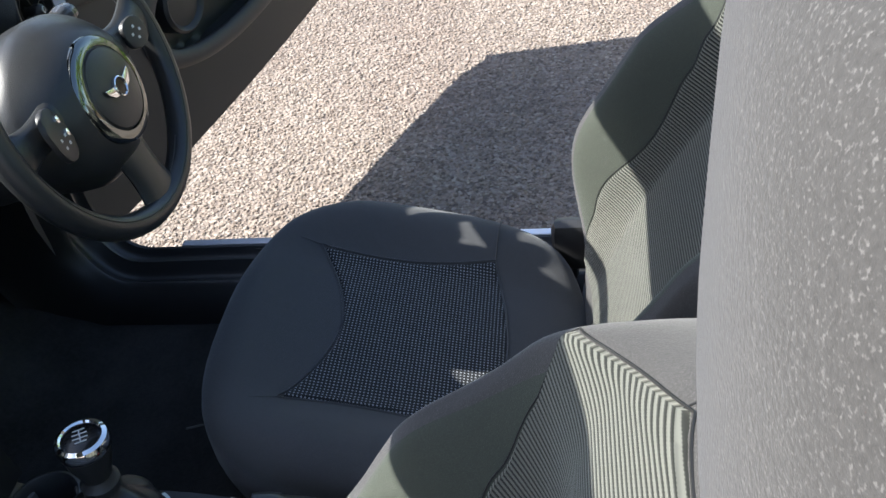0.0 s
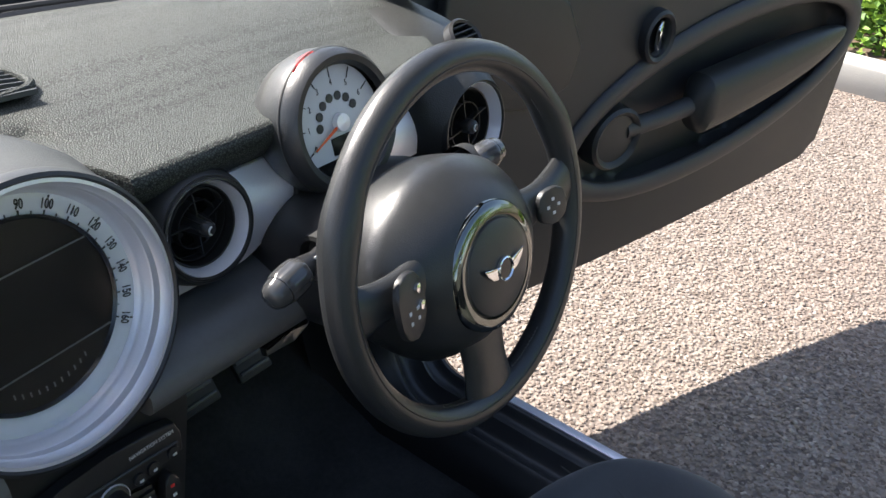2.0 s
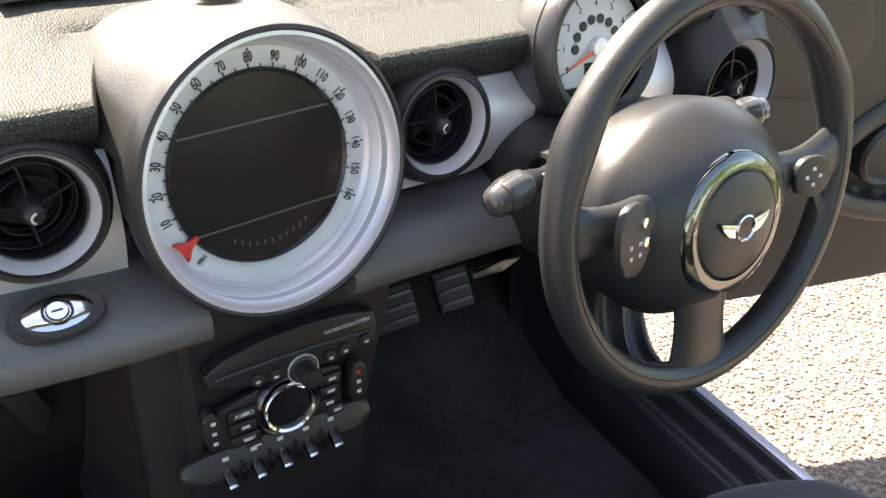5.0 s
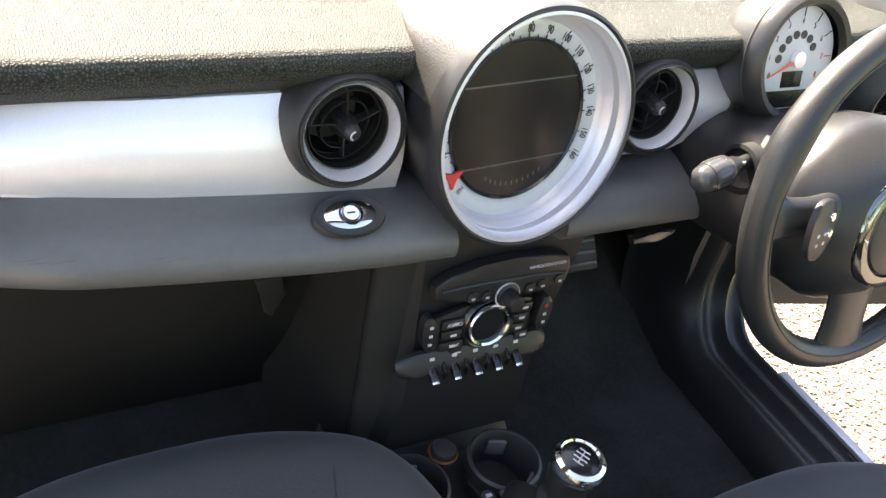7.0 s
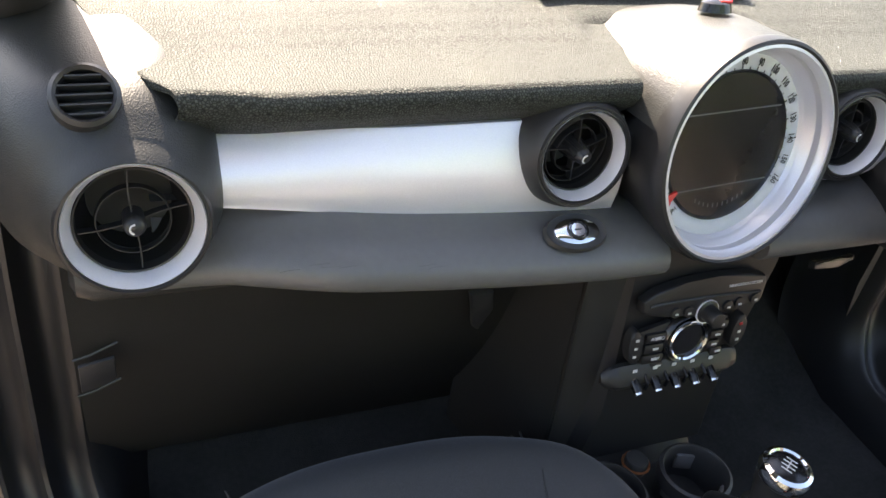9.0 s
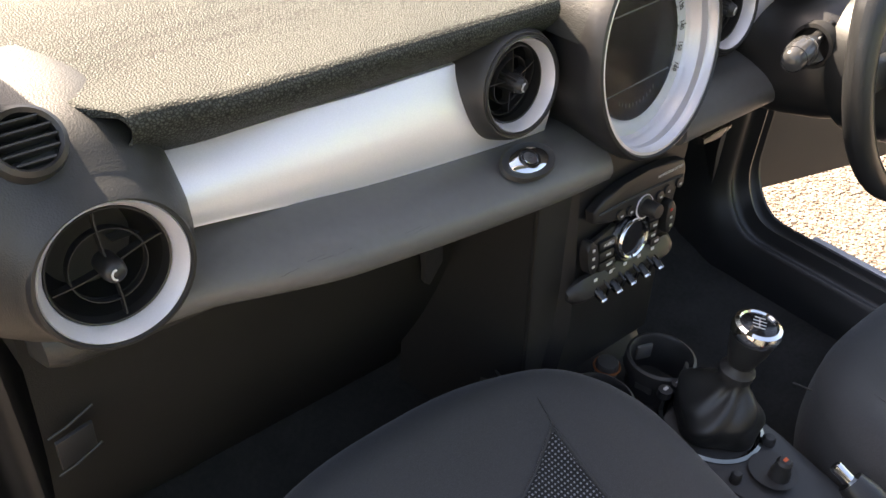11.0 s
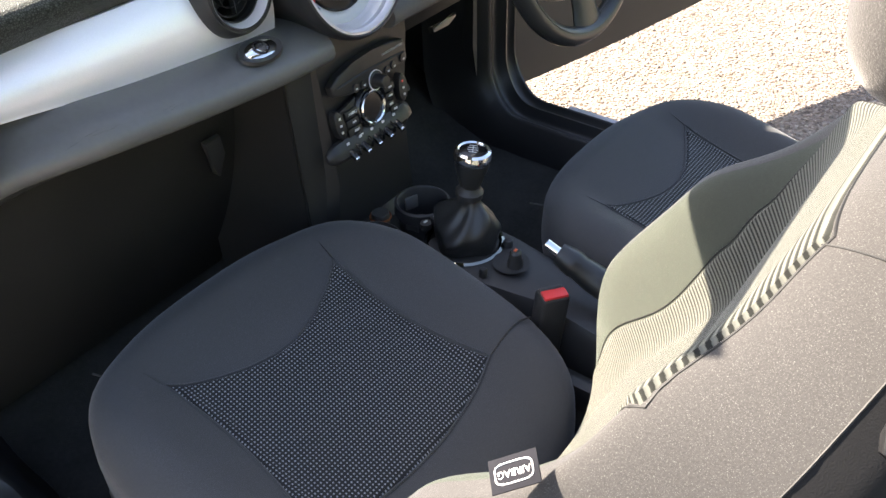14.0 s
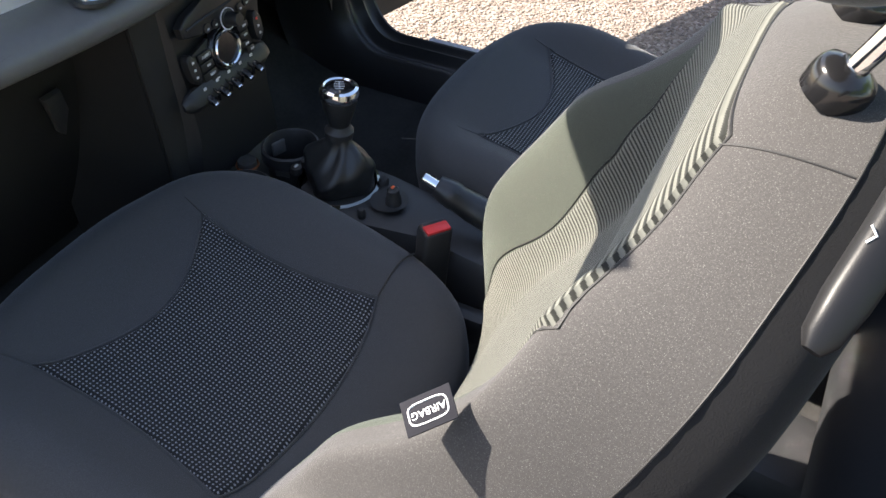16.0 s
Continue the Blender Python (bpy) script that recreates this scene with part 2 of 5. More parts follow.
def loft(rings, closed=True, caps=True):
    n = len(rings[0])
    vs = [tuple(p) for r in rings for p in r]
    fs = []
    for j in range(len(rings) - 1):
        for i in range(n if closed else n - 1):
            k = (i + 1) % n
            fs.append((j * n + i, j * n + k, (j + 1) * n + k, (j + 1) * n + i))
    if caps and closed:
        fs.append(tuple(reversed(range(n))))
        fs.append(tuple(range((len(rings) - 1) * n, len(rings) * n)))
    return vs, fs


def lathe(profile, m=Matrix(), seg=48, caps=True, arc=(0.0, 360.0)):
    full = abs(arc[1] - arc[0]) >= 359.9
    n = seg if full else seg + 1
    rings = []
    for r, h in profile:
        rings.append([m @ Vector((r * math.cos(radians(arc[0] + (arc[1] - arc[0]) * i / seg)), r * math.sin(radians(arc[0] + (arc[1] - arc[0]) * i / seg)), h)) for i in range(n)])
    return loft(rings, full, caps and full)


def tube(pts, r, seg=10, closed=False):
    pts = [Vector(p) for p in pts]
    n = len(pts)
    rs = r if isinstance(r, (list, tuple)) else [r] * n
    rings, ref = [], None
    for i, p in enumerate(pts):
        a = pts[(i - 1) % n] if closed or i else pts[0]
        b = pts[(i + 1) % n] if closed or i < n - 1 else pts[-1]
        d = (b - a).normalized()
        if ref is None:
            ref = d.orthogonal().normalized()
        ref = (ref - d * ref.dot(d)).normalized()
        s = d.cross(ref)
        rings.append([p + (ref * math.cos(2 * math.pi * k / seg) + s * math.sin(2 * math.pi * k / seg)) * rs[i] for k in range(seg)])
    if closed:
        rings.append(rings[0])
    return loft(rings, True, not closed)


def bm_geo(bm):
    bm.verts.ensure_lookup_table()
    bm.verts.index_update()
    out = [tuple(v.co) for v in bm.verts], [tuple(v.index for v in f.verts) for f in bm.faces]
    bm.free()
    return out


def block(c, s, bev=0.003, m=Matrix(), seg=2):
    bm = bmesh.new()
    bmesh.ops.create_cube(bm, size=1.0)
    for v in bm.verts:
        v.co = Vector((v.co.x * s[0] + c[0], v.co.y * s[1] + c[1], v.co.z * s[2] + c[2]))
    if bev:
        bmesh.ops.bevel(bm, geom=bm.edges[:], offset=min(bev, min(s) * 0.45), segments=seg, affect="EDGES", profile=0.5)
    bm.transform(m)
    return bm_geo(bm)


def slab(outline, depth, m=Matrix(), bev=0.002, seg=2):
    """A flat outline (x, y), raised to depth along local z, with rounded top edges."""
    bm = bmesh.new()
    lo = [bm.verts.new((x, y, 0)) for x, y in outline]
    hi = [bm.verts.new((x, y, depth)) for x, y in outline]
    n = len(lo)
    bm.faces.new(list(reversed(lo)))
    top = bm.faces.new(hi)
    for i in range(n):
        bm.faces.new((lo[i], lo[(i + 1) % n], hi[(i + 1) % n], hi[i]))
    if bev:
        bmesh.ops.bevel(bm, geom=list(top.edges), offset=bev, segments=seg, affect="EDGES", profile=0.5)
    bm.transform(m)
    return bm_geo(bm)


def oval(rx, ry, n=32, cx=0.0, cy=0.0, p=2.0):
    out = []
    for i in range(n):
        a = 2 * math.pi * i / n
        c, s = math.cos(a), math.sin(a)
        out.append((cx + rx * math.copysign(abs(c) ** (2 / p), c), cy + ry * math.copysign(abs(s) ** (2 / p), s)))
    return out


def facing(c, tilt, turn=0.0):
    """A face that looks back at the seats: local x to the right, y up its face, z out of it. tilt: degrees it looks up."""
    return Matrix.Translation(c) @ pose(0, 0, 0, 0, 0, turn) @ pose(0, 0, 0, 90 - tilt, 0, 0)


def smooth01(a, b, x):
    t = min(1.0, max(0.0, (x - a) / (b - a)))
    return t * t * (3 - 2 * t)


def letters(name, text, size, m, mat, parent, bold=0.0):
    cu = bpy.data.curves.new(name, "FONT")
    cu.body, cu.size, cu.align_x, cu.align_y, cu.extrude, cu.offset, cu.resolution_u = text, size, "CENTER", "CENTER", 0.0002, bold, 3
    tmp = new("tmp", cu)
    me = bpy.data.meshes.new_from_object(tmp)
    bpy.data.objects.remove(tmp)
    me.transform(m)
    me.materials.clear()
    me.materials.append(M[mat])
    ob = new(name, me)
    ob.parent = parent
    return ob


# ---- ground ----
def build_ground():
    g = part("ground", sheet(lambda u, v: (-60 + 120 * u, -60 + 120 * v, 0.0), 24, 24), "tarmac")
    tagged(g, "pinkish-beige stone chip surfacing of a sunny car park", "ground", kind="structure")
    bed = part("planting_bed", block((5.6, 2, 0.04), (3.9, 40, 0.12), 0.02), "soil")
    tagged(bed, "brown soil of a planting bed behind a kerb", "ground", kind="structure")
    kerb = thing("kerb", None, "pale concrete kerb stones edging a planting bed", "kerb", kind="structure")
    one = None
    for i in range(26):
        y = -8 + i * 0.92
        if one is None:
            one = part("kerb_stone", block((0, 0, 0.055), (0.15, 0.912, 0.13), 0.014), "kerb", kerb)
            ob = one
        else:
            ob = one.copy()
            scene.collection.objects.link(ob)
        ob.location = (3.53, y, random.uniform(-0.003, 0.003))
        ob.rotation_euler = (0, 0, random.uniform(-0.004, 0.004))


def chip_field(name, x0, x1, y0, y1, pitch, label):
    """Loose stone chips, bedded in the surface."""
    rng = np.random.default_rng(4)
    nx, ny = int((x1 - x0) / pitch), int((y1 - y0) / pitch)
    gx, gy = np.meshgrid(np.arange(nx), np.arange(ny))
    c = np.stack([x0 + (gx.ravel() + rng.uniform(0, 1, nx * ny)) * pitch, y0 + (gy.ravel() + rng.uniform(0, 1, nx * ny)) * pitch], 1)
    n = len(c)
    p = (1 + 5 ** 0.5) / 2
    base = np.array([(-1, p, 0), (1, p, 0), (-1, -p, 0), (1, -p, 0), (0, -1, p), (0, 1, p), (0, -1, -p), (0, 1, -p), (p, 0, -1), (p, 0, 1), (-p, 0, -1), (-p, 0, 1)]) / 1.9
    tri = np.array([(0, 11, 5), (0, 5, 1), (0, 1, 7), (0, 7, 10), (0, 10, 11), (1, 5, 9), (5, 11, 4), (11, 10, 2), (10, 7, 6), (7, 1, 8), (3, 9, 4), (3, 4, 2), (3, 2, 6), (3, 6, 8), (3, 8, 9), (4, 9, 5), (2, 4, 11), (6, 2, 10), (8, 6, 7), (9, 8, 1)])
    r = pitch * rng.uniform(0.30, 0.66, n)
    a = rng.uniform(0, 6.283, n)
    v = base[None] * rng.uniform(0.72, 1.22, (n, 12, 1))
    v = v * np.stack([np.ones(n), rng.uniform(0.6, 1.0, n), rng.uniform(0.30, 0.55, n)], 1)[:, None, :]
    ca, sa = np.cos(a)[:, None], np.sin(a)[:, None]
    w = np.stack([v[:, :, 0] * ca - v[:, :, 1] * sa, v[:, :, 0] * sa + v[:, :, 1] * ca, v[:, :, 2]], 2) * r[:, None, None]
    w[:, :, :2] += c[:, None, :]
    w[:, :, 2] += (r * rng.uniform(0.0, 0.35, n))[:, None]
    f = (tri[None] + (np.arange(n) * 12)[:, None, None]).reshape(-1, 3)
    me = bpy.data.meshes.new(name)
    me.from_pydata(w.reshape(-1, 3).tolist(), [], f.tolist())
    me.materials.append(M["gravel"])
    return tagged(new(name, me), label, "gravel", kind="stuff")


# ---- car body ----
def build_body():
    floor = part("car_floor", sheet(lambda u, v: (-0.66 + 1.32 * u, -1.7 + 2.2 * v, 0.30 + 0.16 * smooth01(0.82, 1.0, v)), 20, 30), "carpet")
    tagged(floor, "black carpet lining the footwells of the car", "floor", kind="structure")
    wall = part("bulkhead", block((0, 0.55, 0.62), (1.36, 0.04, 0.70), 0.01), "carpet")
    tagged(wall, "black carpeted bulkhead ahead of the footwells", "wall", kind="structure")
    hull = thing("convertible_car", None, "dark painted body of a small open convertible car", "car")
    for sgn in (-1, 1):
        # stepped sill that curves up at the front of the door opening
        prof = []
        for x in np.linspace(0.50, 0.72, 45):
            ridges = 0.014 * math.exp(-((x - 0.574) / 0.013) ** 2) + 0.022 * math.exp(-((x - 0.622) / 0.011) ** 2) + 0.014 * math.exp(-((x - 0.668) / 0.009) ** 2)
            prof.append((x, ridges - 0.11 * (1 - smooth01(0.495, 0.56, x)) - 0.07 * smooth01(0.682, 0.725, x)))
        path = [(y, 0.346, 0.0) for y in np.linspace(-1.15, 0.07, 16)]
        path += [(0.07 + 0.115 * math.sin(a), 0.461 - 0.115 * math.cos(a), a) for a in np.linspace(0.08, 1.52, 18)]
        path += [(0.185 + 0.05 * smooth01(0.6, 0.95, z), z, 1.5708) for z in np.linspace(0.49, 0.93, 9)]
        part("door_sill", loft([[(sgn * (x + 0.010 + 0.02 * smooth01(0.1, 0.2, y)), y - h * math.sin(a), z + h * math.cos(a)) for x, h in prof] for y, z, a in path], False, False), "seal", hull, "black moulded door sill and seal")
        part("sill_box", block((sgn * 0.64, -0.45, 0.24), (0.18, 1.3, 0.10), 0.02), "paint", hull)
        part("scuff_plate", block((sgn * 0.698, -0.42, 0.349), (0.016, 0.9, 0.008), 0.002), "silver", hull, "thin bright sill strip")
        part("a_post", loft([[(sgn * x, y + dy, z) for x, dy in ((0.58, 0.05), (0.665, 0.05), (0.70, 0.06), (0.71, 0.14), (0.58, 0.14))] for z, y in ((0.30, 0.26), (0.45, 0.25), (0.6, 0.25), (0.8, 0.25), (0.93, 0.26))], True, True), "black", hull)
        part("kick_panel", loft([[(sgn * 0.60, y, 0.30), (sgn * 0.565, y, 0.5), (sgn * 0.575, y, 0.84), (sgn * 0.62, y, 0.84), (sgn * 0.62, y, 0.3)] for y in (0.19, 0.25, 0.35, 0.54)], True, True), "black", hull)
        part("rear_side", loft([[(sgn * x, y, z) for x, z in ((0.60, 0.3), (0.585, 0.80), (0.61, 0.86), (0.68, 0.875), (0.735, 0.85), (0.76, 0.6), (0.72, 0.25))] for y in (-2.3, -1.6, -1.15, -1.06)], True, True), "paint", hull, "dark glossy rear side panel")
        part("front_wing", loft([[(sgn * x, y, z) for x, z in ((0.71, 0.3), (0.71, 0.88), (0.74, 0.90), (0.80, 0.82), (0.82, 0.5), (0.78, 0.25))] for y in (0.32, 0.7, 1.2)], True, True), "paint", hull, "dark glossy front wing")
        # windscreen pillar
        a, b = Vector((sgn * 0.64, 0.30, 0.93)), Vector((sgn * 0.52, -0.16, 1.285))
        part("windscreen_pillar", tube([a.lerp(b, k) for k in np.linspace(0, 1, 8)], [0.055, 0.05, 0.045, 0.04, 0.037, 0.035, 0.035, 0.035], 12), "black", hull, "black trimmed windscreen pillar")
    head = []
    for x in np.linspace(-0.52, 0.52, 15):
        y = -0.10 - 0.06 * (x / 0.5) ** 2
        head.append([(x, y, 1.215), (x, y + 0.02, 1.265), (x, y - 0.06, 1.355), (x, y - 0.125, 1.362), (x, y - 0.13, 1.335), (x, y - 0.06, 1.27)])
    part("windscreen_header", loft(head), "black", hull, "windscreen header rail with folded sun visors")
    part("bonnet", sheet(lambda u, v: (-0.70 + 1.40 * u, 0.62 + 0.95 * v, 0.955 - 0.10 * v * v - 0.08 * (2 * u - 1) ** 4), 16, 10), "paint", hull, "dark glossy bonnet")
    part("scuttle", sheet(lambda u, v: (-0.70 + 1.40 * u, 0.47 + 0.17 * v - 0.22 * abs(2 * u - 1) ** 2.5, 0.945 + 0.005 * v), 16, 4), "black", hull)
    part("rear_deck", block((0, -1.95, 0.80), (1.2, 0.5, 0.14), 0.05), "black", hull)
    ws = part("windscreen", sheet(lambda u, v: ((0.64 - 0.14 * v) * (2 * u - 1), (0.50 - 0.60 * v) - (0.22 - 0.16 * v) * abs(2 * u - 1) ** 2.5, 0.965 + 0.345 * v), 20, 8), "glass")
    ws.visible_shadow = False
    part("windscreen_seal", tube([(0.64 * u, 0.495 - 0.22 * abs(u) ** 2.5, 0.966) for u in np.linspace(-1, 1, 41)], 0.005, 8), "rubber", ws, "black rubber seal")
    tagged(ws, "clear curved windscreen of the car", "window")
    door(hull, 1, -17.0, "dark driver door swung wide open")
    door(hull, -1, 197.0, "dark passenger door swung wide open")
    rear = thing("rear_seat", None, "black cloth rear bench seat behind the front seats, darkened for shade", "seat")
    part("seat_cushion", block((0, -1.18, 0.42), (1.08, 0.62, 0.18), 0.06, seg=4), "shaded_rear_cloth", rear)
    part("seat_backrest", block((0, -1.60, 0.70), (1.08, 0.14, 0.50), 0.05, pose(0, 0, 0), 4), "shaded_rear_cloth", rear)


# ---- dashboard ----
def dash_profile(x):
    """Upper pad from windscreen to lip at x: (y, z) points."""
    bow = 0.20 * abs(x / 0.62) ** 2.6
    y0, y1 = 0.46 - bow, 0.085
    pts = [(0.47 - bow, 0.955), (y0, 0.972)]
    for k in np.linspace(0.08, 1.0, 9):
        pts.append((y0 + (y1 - y0) * k, 0.975 + 0.010 * math.sin(math.pi * k) - 0.002 * k))
    pts += [(0.060, 0.9733), (0.035, 0.9733)]
    for a in np.linspace(0, 100, 12):
        pts.append((0.022 - 0.010 * math.sin(radians(a)), 0.9633 + 0.010 * math.cos(radians(a))))
    pts += [(0.0135, 0.956), (0.0185, 0.948), (0.0265, 0.940), (0.033, 0.934), (0.039, 0.929), (0.05, 0.922)]
    back = 0.012 * smooth01(0.49, 0.585, abs(x))
    return [(y + back * (1 - smooth01(0.05, 0.12, y)), z) for y, z in pts]


def build_dash():
    d = thing("dashboard", None, "black grained dashboard with a broad satin silver trim panel", "dashboard")
    def pad_ring(k, out=0.0, drop=0.0):
        def clear(y):
            return y + 0.06 * (1 - smooth01(0.095, 0.106, abs(k) * 0.50)) * (1 - smooth01(0.07, 0.16, y))
        return [(k * (float(np.interp(y, (0.02, 0.035, 0.060, 0.117, 0.16, 0.26), (0.497, 0.505, 0.527, 0.547, 0.558, 0.588))) + out), clear(y), z - drop * (0.12 + 0.88 * smooth01(0.04, 0.09, y))) for y, z in dash_profile(k * 0.585)]
    rings = [pad_ring(-1, 0.003, 0.04), pad_ring(-1, 0.003, 0.006), pad_ring(-1, 0.0015, 0.0015)] + [pad_ring(k) for k in np.linspace(-1, 1, 121)] + [pad_ring(1, 0.0015, 0.0015), pad_ring(1, 0.003, 0.006), pad_ring(1, 0.003, 0.04)]
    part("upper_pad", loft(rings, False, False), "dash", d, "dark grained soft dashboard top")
    # silver trims
    def rise(x):
        return 0.034 * min(1.0, max(0.0, (-0.1 - x) / 0.37)) ** 1.4

    def trim(x0, x1, n, zlow, name):
        def fn(u, v):
            x = x0 + (x1 - x0) * u
            zt, zb = 0.9275, zlow(x)
            z = zt + (zb - zt) * v
            y = 0.037 - 0.020 * v - 0.012 * math.sin(math.pi * min(1, v * 1.02)) + 0.016 * smooth01(0.30, 0.48, abs(x)) * (1 - 0.5 * v)
            z -= 0.006 * smooth01(0.34, 0.48, abs(x)) * (1 - v)
            if math.hypot(abs(x) - 0.160, z - 0.907) < 0.0500:
                y += 0.06
            return (x, y, z)
        vs, fs = sheet(fn, n, 36)
        back = [(p[0], 0.105, p[2]) for p in vs]
        rim = []
        w, h = n + 1, 37
        edge = list(range(w)) + [j * w + n for j in range(1, h)] + [36 * w + i for i in range(n - 1, -1, -1)] + [j * w for j in range(35, 0, -1)]
        k = len(vs)
        fs = fs + [(edge[i], edge[i] + k, edge[(i + 1) % len(edge)] + k, edge[(i + 1) % len(edge)]) for i in range(len(edge))]
        part(name, (vs + back, fs), "silver", d, "satin silver painted trim panel")
    trim(-0.474, -0.101, 150, lambda x: 0.836 + rise(x), "trim_panel")
    trim(0.104, 0.33, 80, lambda x: 0.845 + 0.06 * smooth01(0.2, 0.33, x), "trim_panel")
    trim(0.40, 0.48, 8, lambda x: 0.86, "trim_panel")
    # lower pad: shelf with rounded front
    low = [(0.030, 0.850), (0.016, 0.849), (0.000, 0.8465), (-0.016, 0.8425), (-0.029, 0.8370), (-0.038, 0.8300), (-0.0425, 0.8225), (-0.0435, 0.8150), (-0.041, 0.8075), (-0.036, 0.8025), (-0.028, 0.7995), (0.02, 0.795), (0.07, 0.79), (0.08, 0.84)]

    def low_ring(x, drop=0.0):
        return [(x, y, z + drop) for y, z in low]
    def left_ring(x):
        back = 0.052 * smooth01(0.36, 0.515, -x)
        return [(x, y + back * (1 if y < 0.03 else 0.2), z - 0.012 - back * 0.55 * smooth01(0.03, -0.02, y) + rise(x) * (1.0 + 3.0 * (0.848 - z))) for y, z in low]
    part("lower_pad", loft([left_ring(x) for x in np.linspace(-0.525, -0.06, 78)]), "dash_low", d, "smooth dark lower dashboard pad with fine scratches")
    part("lower_pad", loft([low_ring(x, -0.012) for x in np.linspace(0.06, 0.505, 24)]), "dash_low", d)
    for k in range(6):
        x = random.uniform(-0.455, -0.30)
        z = 0.825 + rise(x) + random.uniform(-0.008, 0.004)
        part("scratch", tube([(x + 0.008 * i, -0.0440, z + random.uniform(-0.0015, 0.0015)) for i in range(3)], 0.00011, 4), "tan", d)
    # rounded ends round the outer vents
    for sgn in (-1, 1):
        rings = []
        for y, r, rt, zc, xs in ((-0.004, 0.056, 0.056, 0.879, 0.540), (0.000, 0.0590, 0.0590, 0.879, 0.540), (0.006, 0.0620, 0.0625, 0.879, 0.540), (0.014, 0.0660, 0.0670, 0.879, 0.540), (0.026, 0.0720, 0.0800, 0.878, 0.542), (0.042, 0.0790, 0.0920, 0.876, 0.547), (0.065, 0.086, 0.1010, 0.873, 0.553), (0.10, 0.093, 0.1085, 0.870, 0.558), (0.15, 0.100, 0.1160, 0.866, 0.563), (0.22, 0.106, 0.1210, 0.862, 0.568), (0.30, 0.108, 0.1240, 0.858, 0.57)):
            p = 2.0 + 0.5 * smooth01(0.005, 0.06, y)
            ring = []
            for a in np.linspace(0, 2 * math.pi, 65)[:-1]:
                c, s = math.cos(a), math.sin(a)
                q = 2 / (p + (1.4 * smooth01(0.03, 0.09, y) if c < 0.0 < sgn or c > 0.0 > sgn else 0.0)) if s > 0 else 1.0
                ring.append((sgn * xs + r * math.copysign(abs(c) ** q, c), y, zc + (rt if s > 0 else r) * math.copysign(abs(s) ** q, s)))
            rings.append(ring)
        part("end_pod", loft(rings, True, False), "pod", d, "rounded dark pod round the outer air vent")
        lip = ((0.02, 0.845), (-0.02, 0.838), (-0.031, 0.830), (-0.0365, 0.820), (-0.0365, 0.811), (-0.031, 0.802), (-0.02, 0.795), (0.0, 0.791), (0.06, 0.788), (0.08, 0.83))
        part("under_shelf", loft([[(sgn * x, y + dy, z + dz) for y, z in lip] for x, dy, dz in ((0.593, 0.094, -0.022), (0.588, 0.076, -0.022), (0.575, 0.068, -0.022), (0.55, 0.064, -0.020), (0.52, 0.060, -0.017), (0.49, 0.054, -0.012), (0.46, 0.050, -0.008), (0.40, 0.048, -0.010), (0.15, 0.058, -0.022))]), "pod", d)
        # small side window vent
        sm = facing((sgn * 0.5645, 0.0335, 0.9705), 48, 0)
        vent = part("demist_vent", lathe([(0.018, -0.02), (0.019, 0.001), (0.0215, 0.0035), (0.0245, 0.001), (0.025, -0.01)], sm, 32, False), "panel", d, "small round black demister vent")
        part("throat", lathe([(0.0185, -0.004), (0.017, -0.018), (0.0, -0.018)], sm, 24, False), "void", vent)
        for k in range(-2, 3):
            part("slat", block((0, k * 0.0072, -0.004), (2 * math.sqrt(0.019 ** 2 - (k * 0.0072) ** 2), 0.0016, 0.012), 0.0005, sm), "black", vent)
    # glovebox and lower panels
    part("glovebox_door", sheet(lambda u, v: (-0.60 + 0.475 * u, 0.075 + 0.14 * v - 0.03 * math.sin(math.pi * v), 0.805 - 0.42 * v), 10, 12), "deep", d, "black glovebox front under the dashboard")
    part("glovebox_latch", slab([(-0.016, 0.036), (0.012, 0.036), (0.022, 0.0), (0.014, -0.040), (0.004, -0.030), (-0.004, 0.0)], 0.008, facing((-0.190, 0.086, 0.668), -16), 0.003), "black", d)
    part("release_lever", slab([(-0.030, -0.004), (0.010, -0.006), (0.034, 0.002), (0.036, 0.008), (0.012, 0.004), (-0.030, 0.006)], 0.010, facing((0.2806, 0.052, 0.691), 20), 0.003), "stalk", d, "pale plastic bonnet release lever")
    for dz in (0.0, 0.046):
        part("kick_seam", tube([(-0.600, 0.070, 0.640 + dz), (-0.585, 0.069, 0.645 + dz), (-0.560, 0.070, 0.656 + dz)], 0.0012, 6), "pod", d)
    part("kick_cover", slab([(-0.017, -0.022), (0.015, -0.013), (0.015, 0.020), (-0.017, 0.013)], 0.004, facing((-0.579, 0.073, 0.665), -4), 0.0015), "panel", d, "small black cover beside the footwell")
    part("knee_panel", sheet(lambda u, v: (0.11 + 0.49 * u, 0.0 + 0.10 * v, 0.80 - 0.12 * v), 10, 5), "black", d)
    # bright badge button on the lower pad
    bm_ = facing((-0.1595, -0.0185, 0.8395), 66)
    part("badge_recess", lathe([(0.0, 0.0005), (0.026, 0.0005), (0.031, 0.002), (0.033, -0.002)], bm_ @ Matrix.Diagonal((1, 0.62, 1, 1)), 40), "black", d)
    bd = part("chrome_button", lathe([(0.0, 0.0042), (0.012, 0.0040), (0.019, 0.0034), (0.0230, 0.0022), (0.024, 0.0)], bm_ @ Matrix.Diagonal((1, 0.58, 1, 1)), 48), "chrome", d, "polished chrome release button")
    part("lock_ring", lathe([(0.0108, 0.0030), (0.0104, 0.0058), (0.0090, 0.0060), (0.0084, 0.0042)], bm_, 32, False), "gloss", bd)
    part("lock_barrel", lathe([(0.0, 0.0054), (0.0068, 0.0054), (0.0078, 0.0040)], bm_, 28), "chrome", bd)
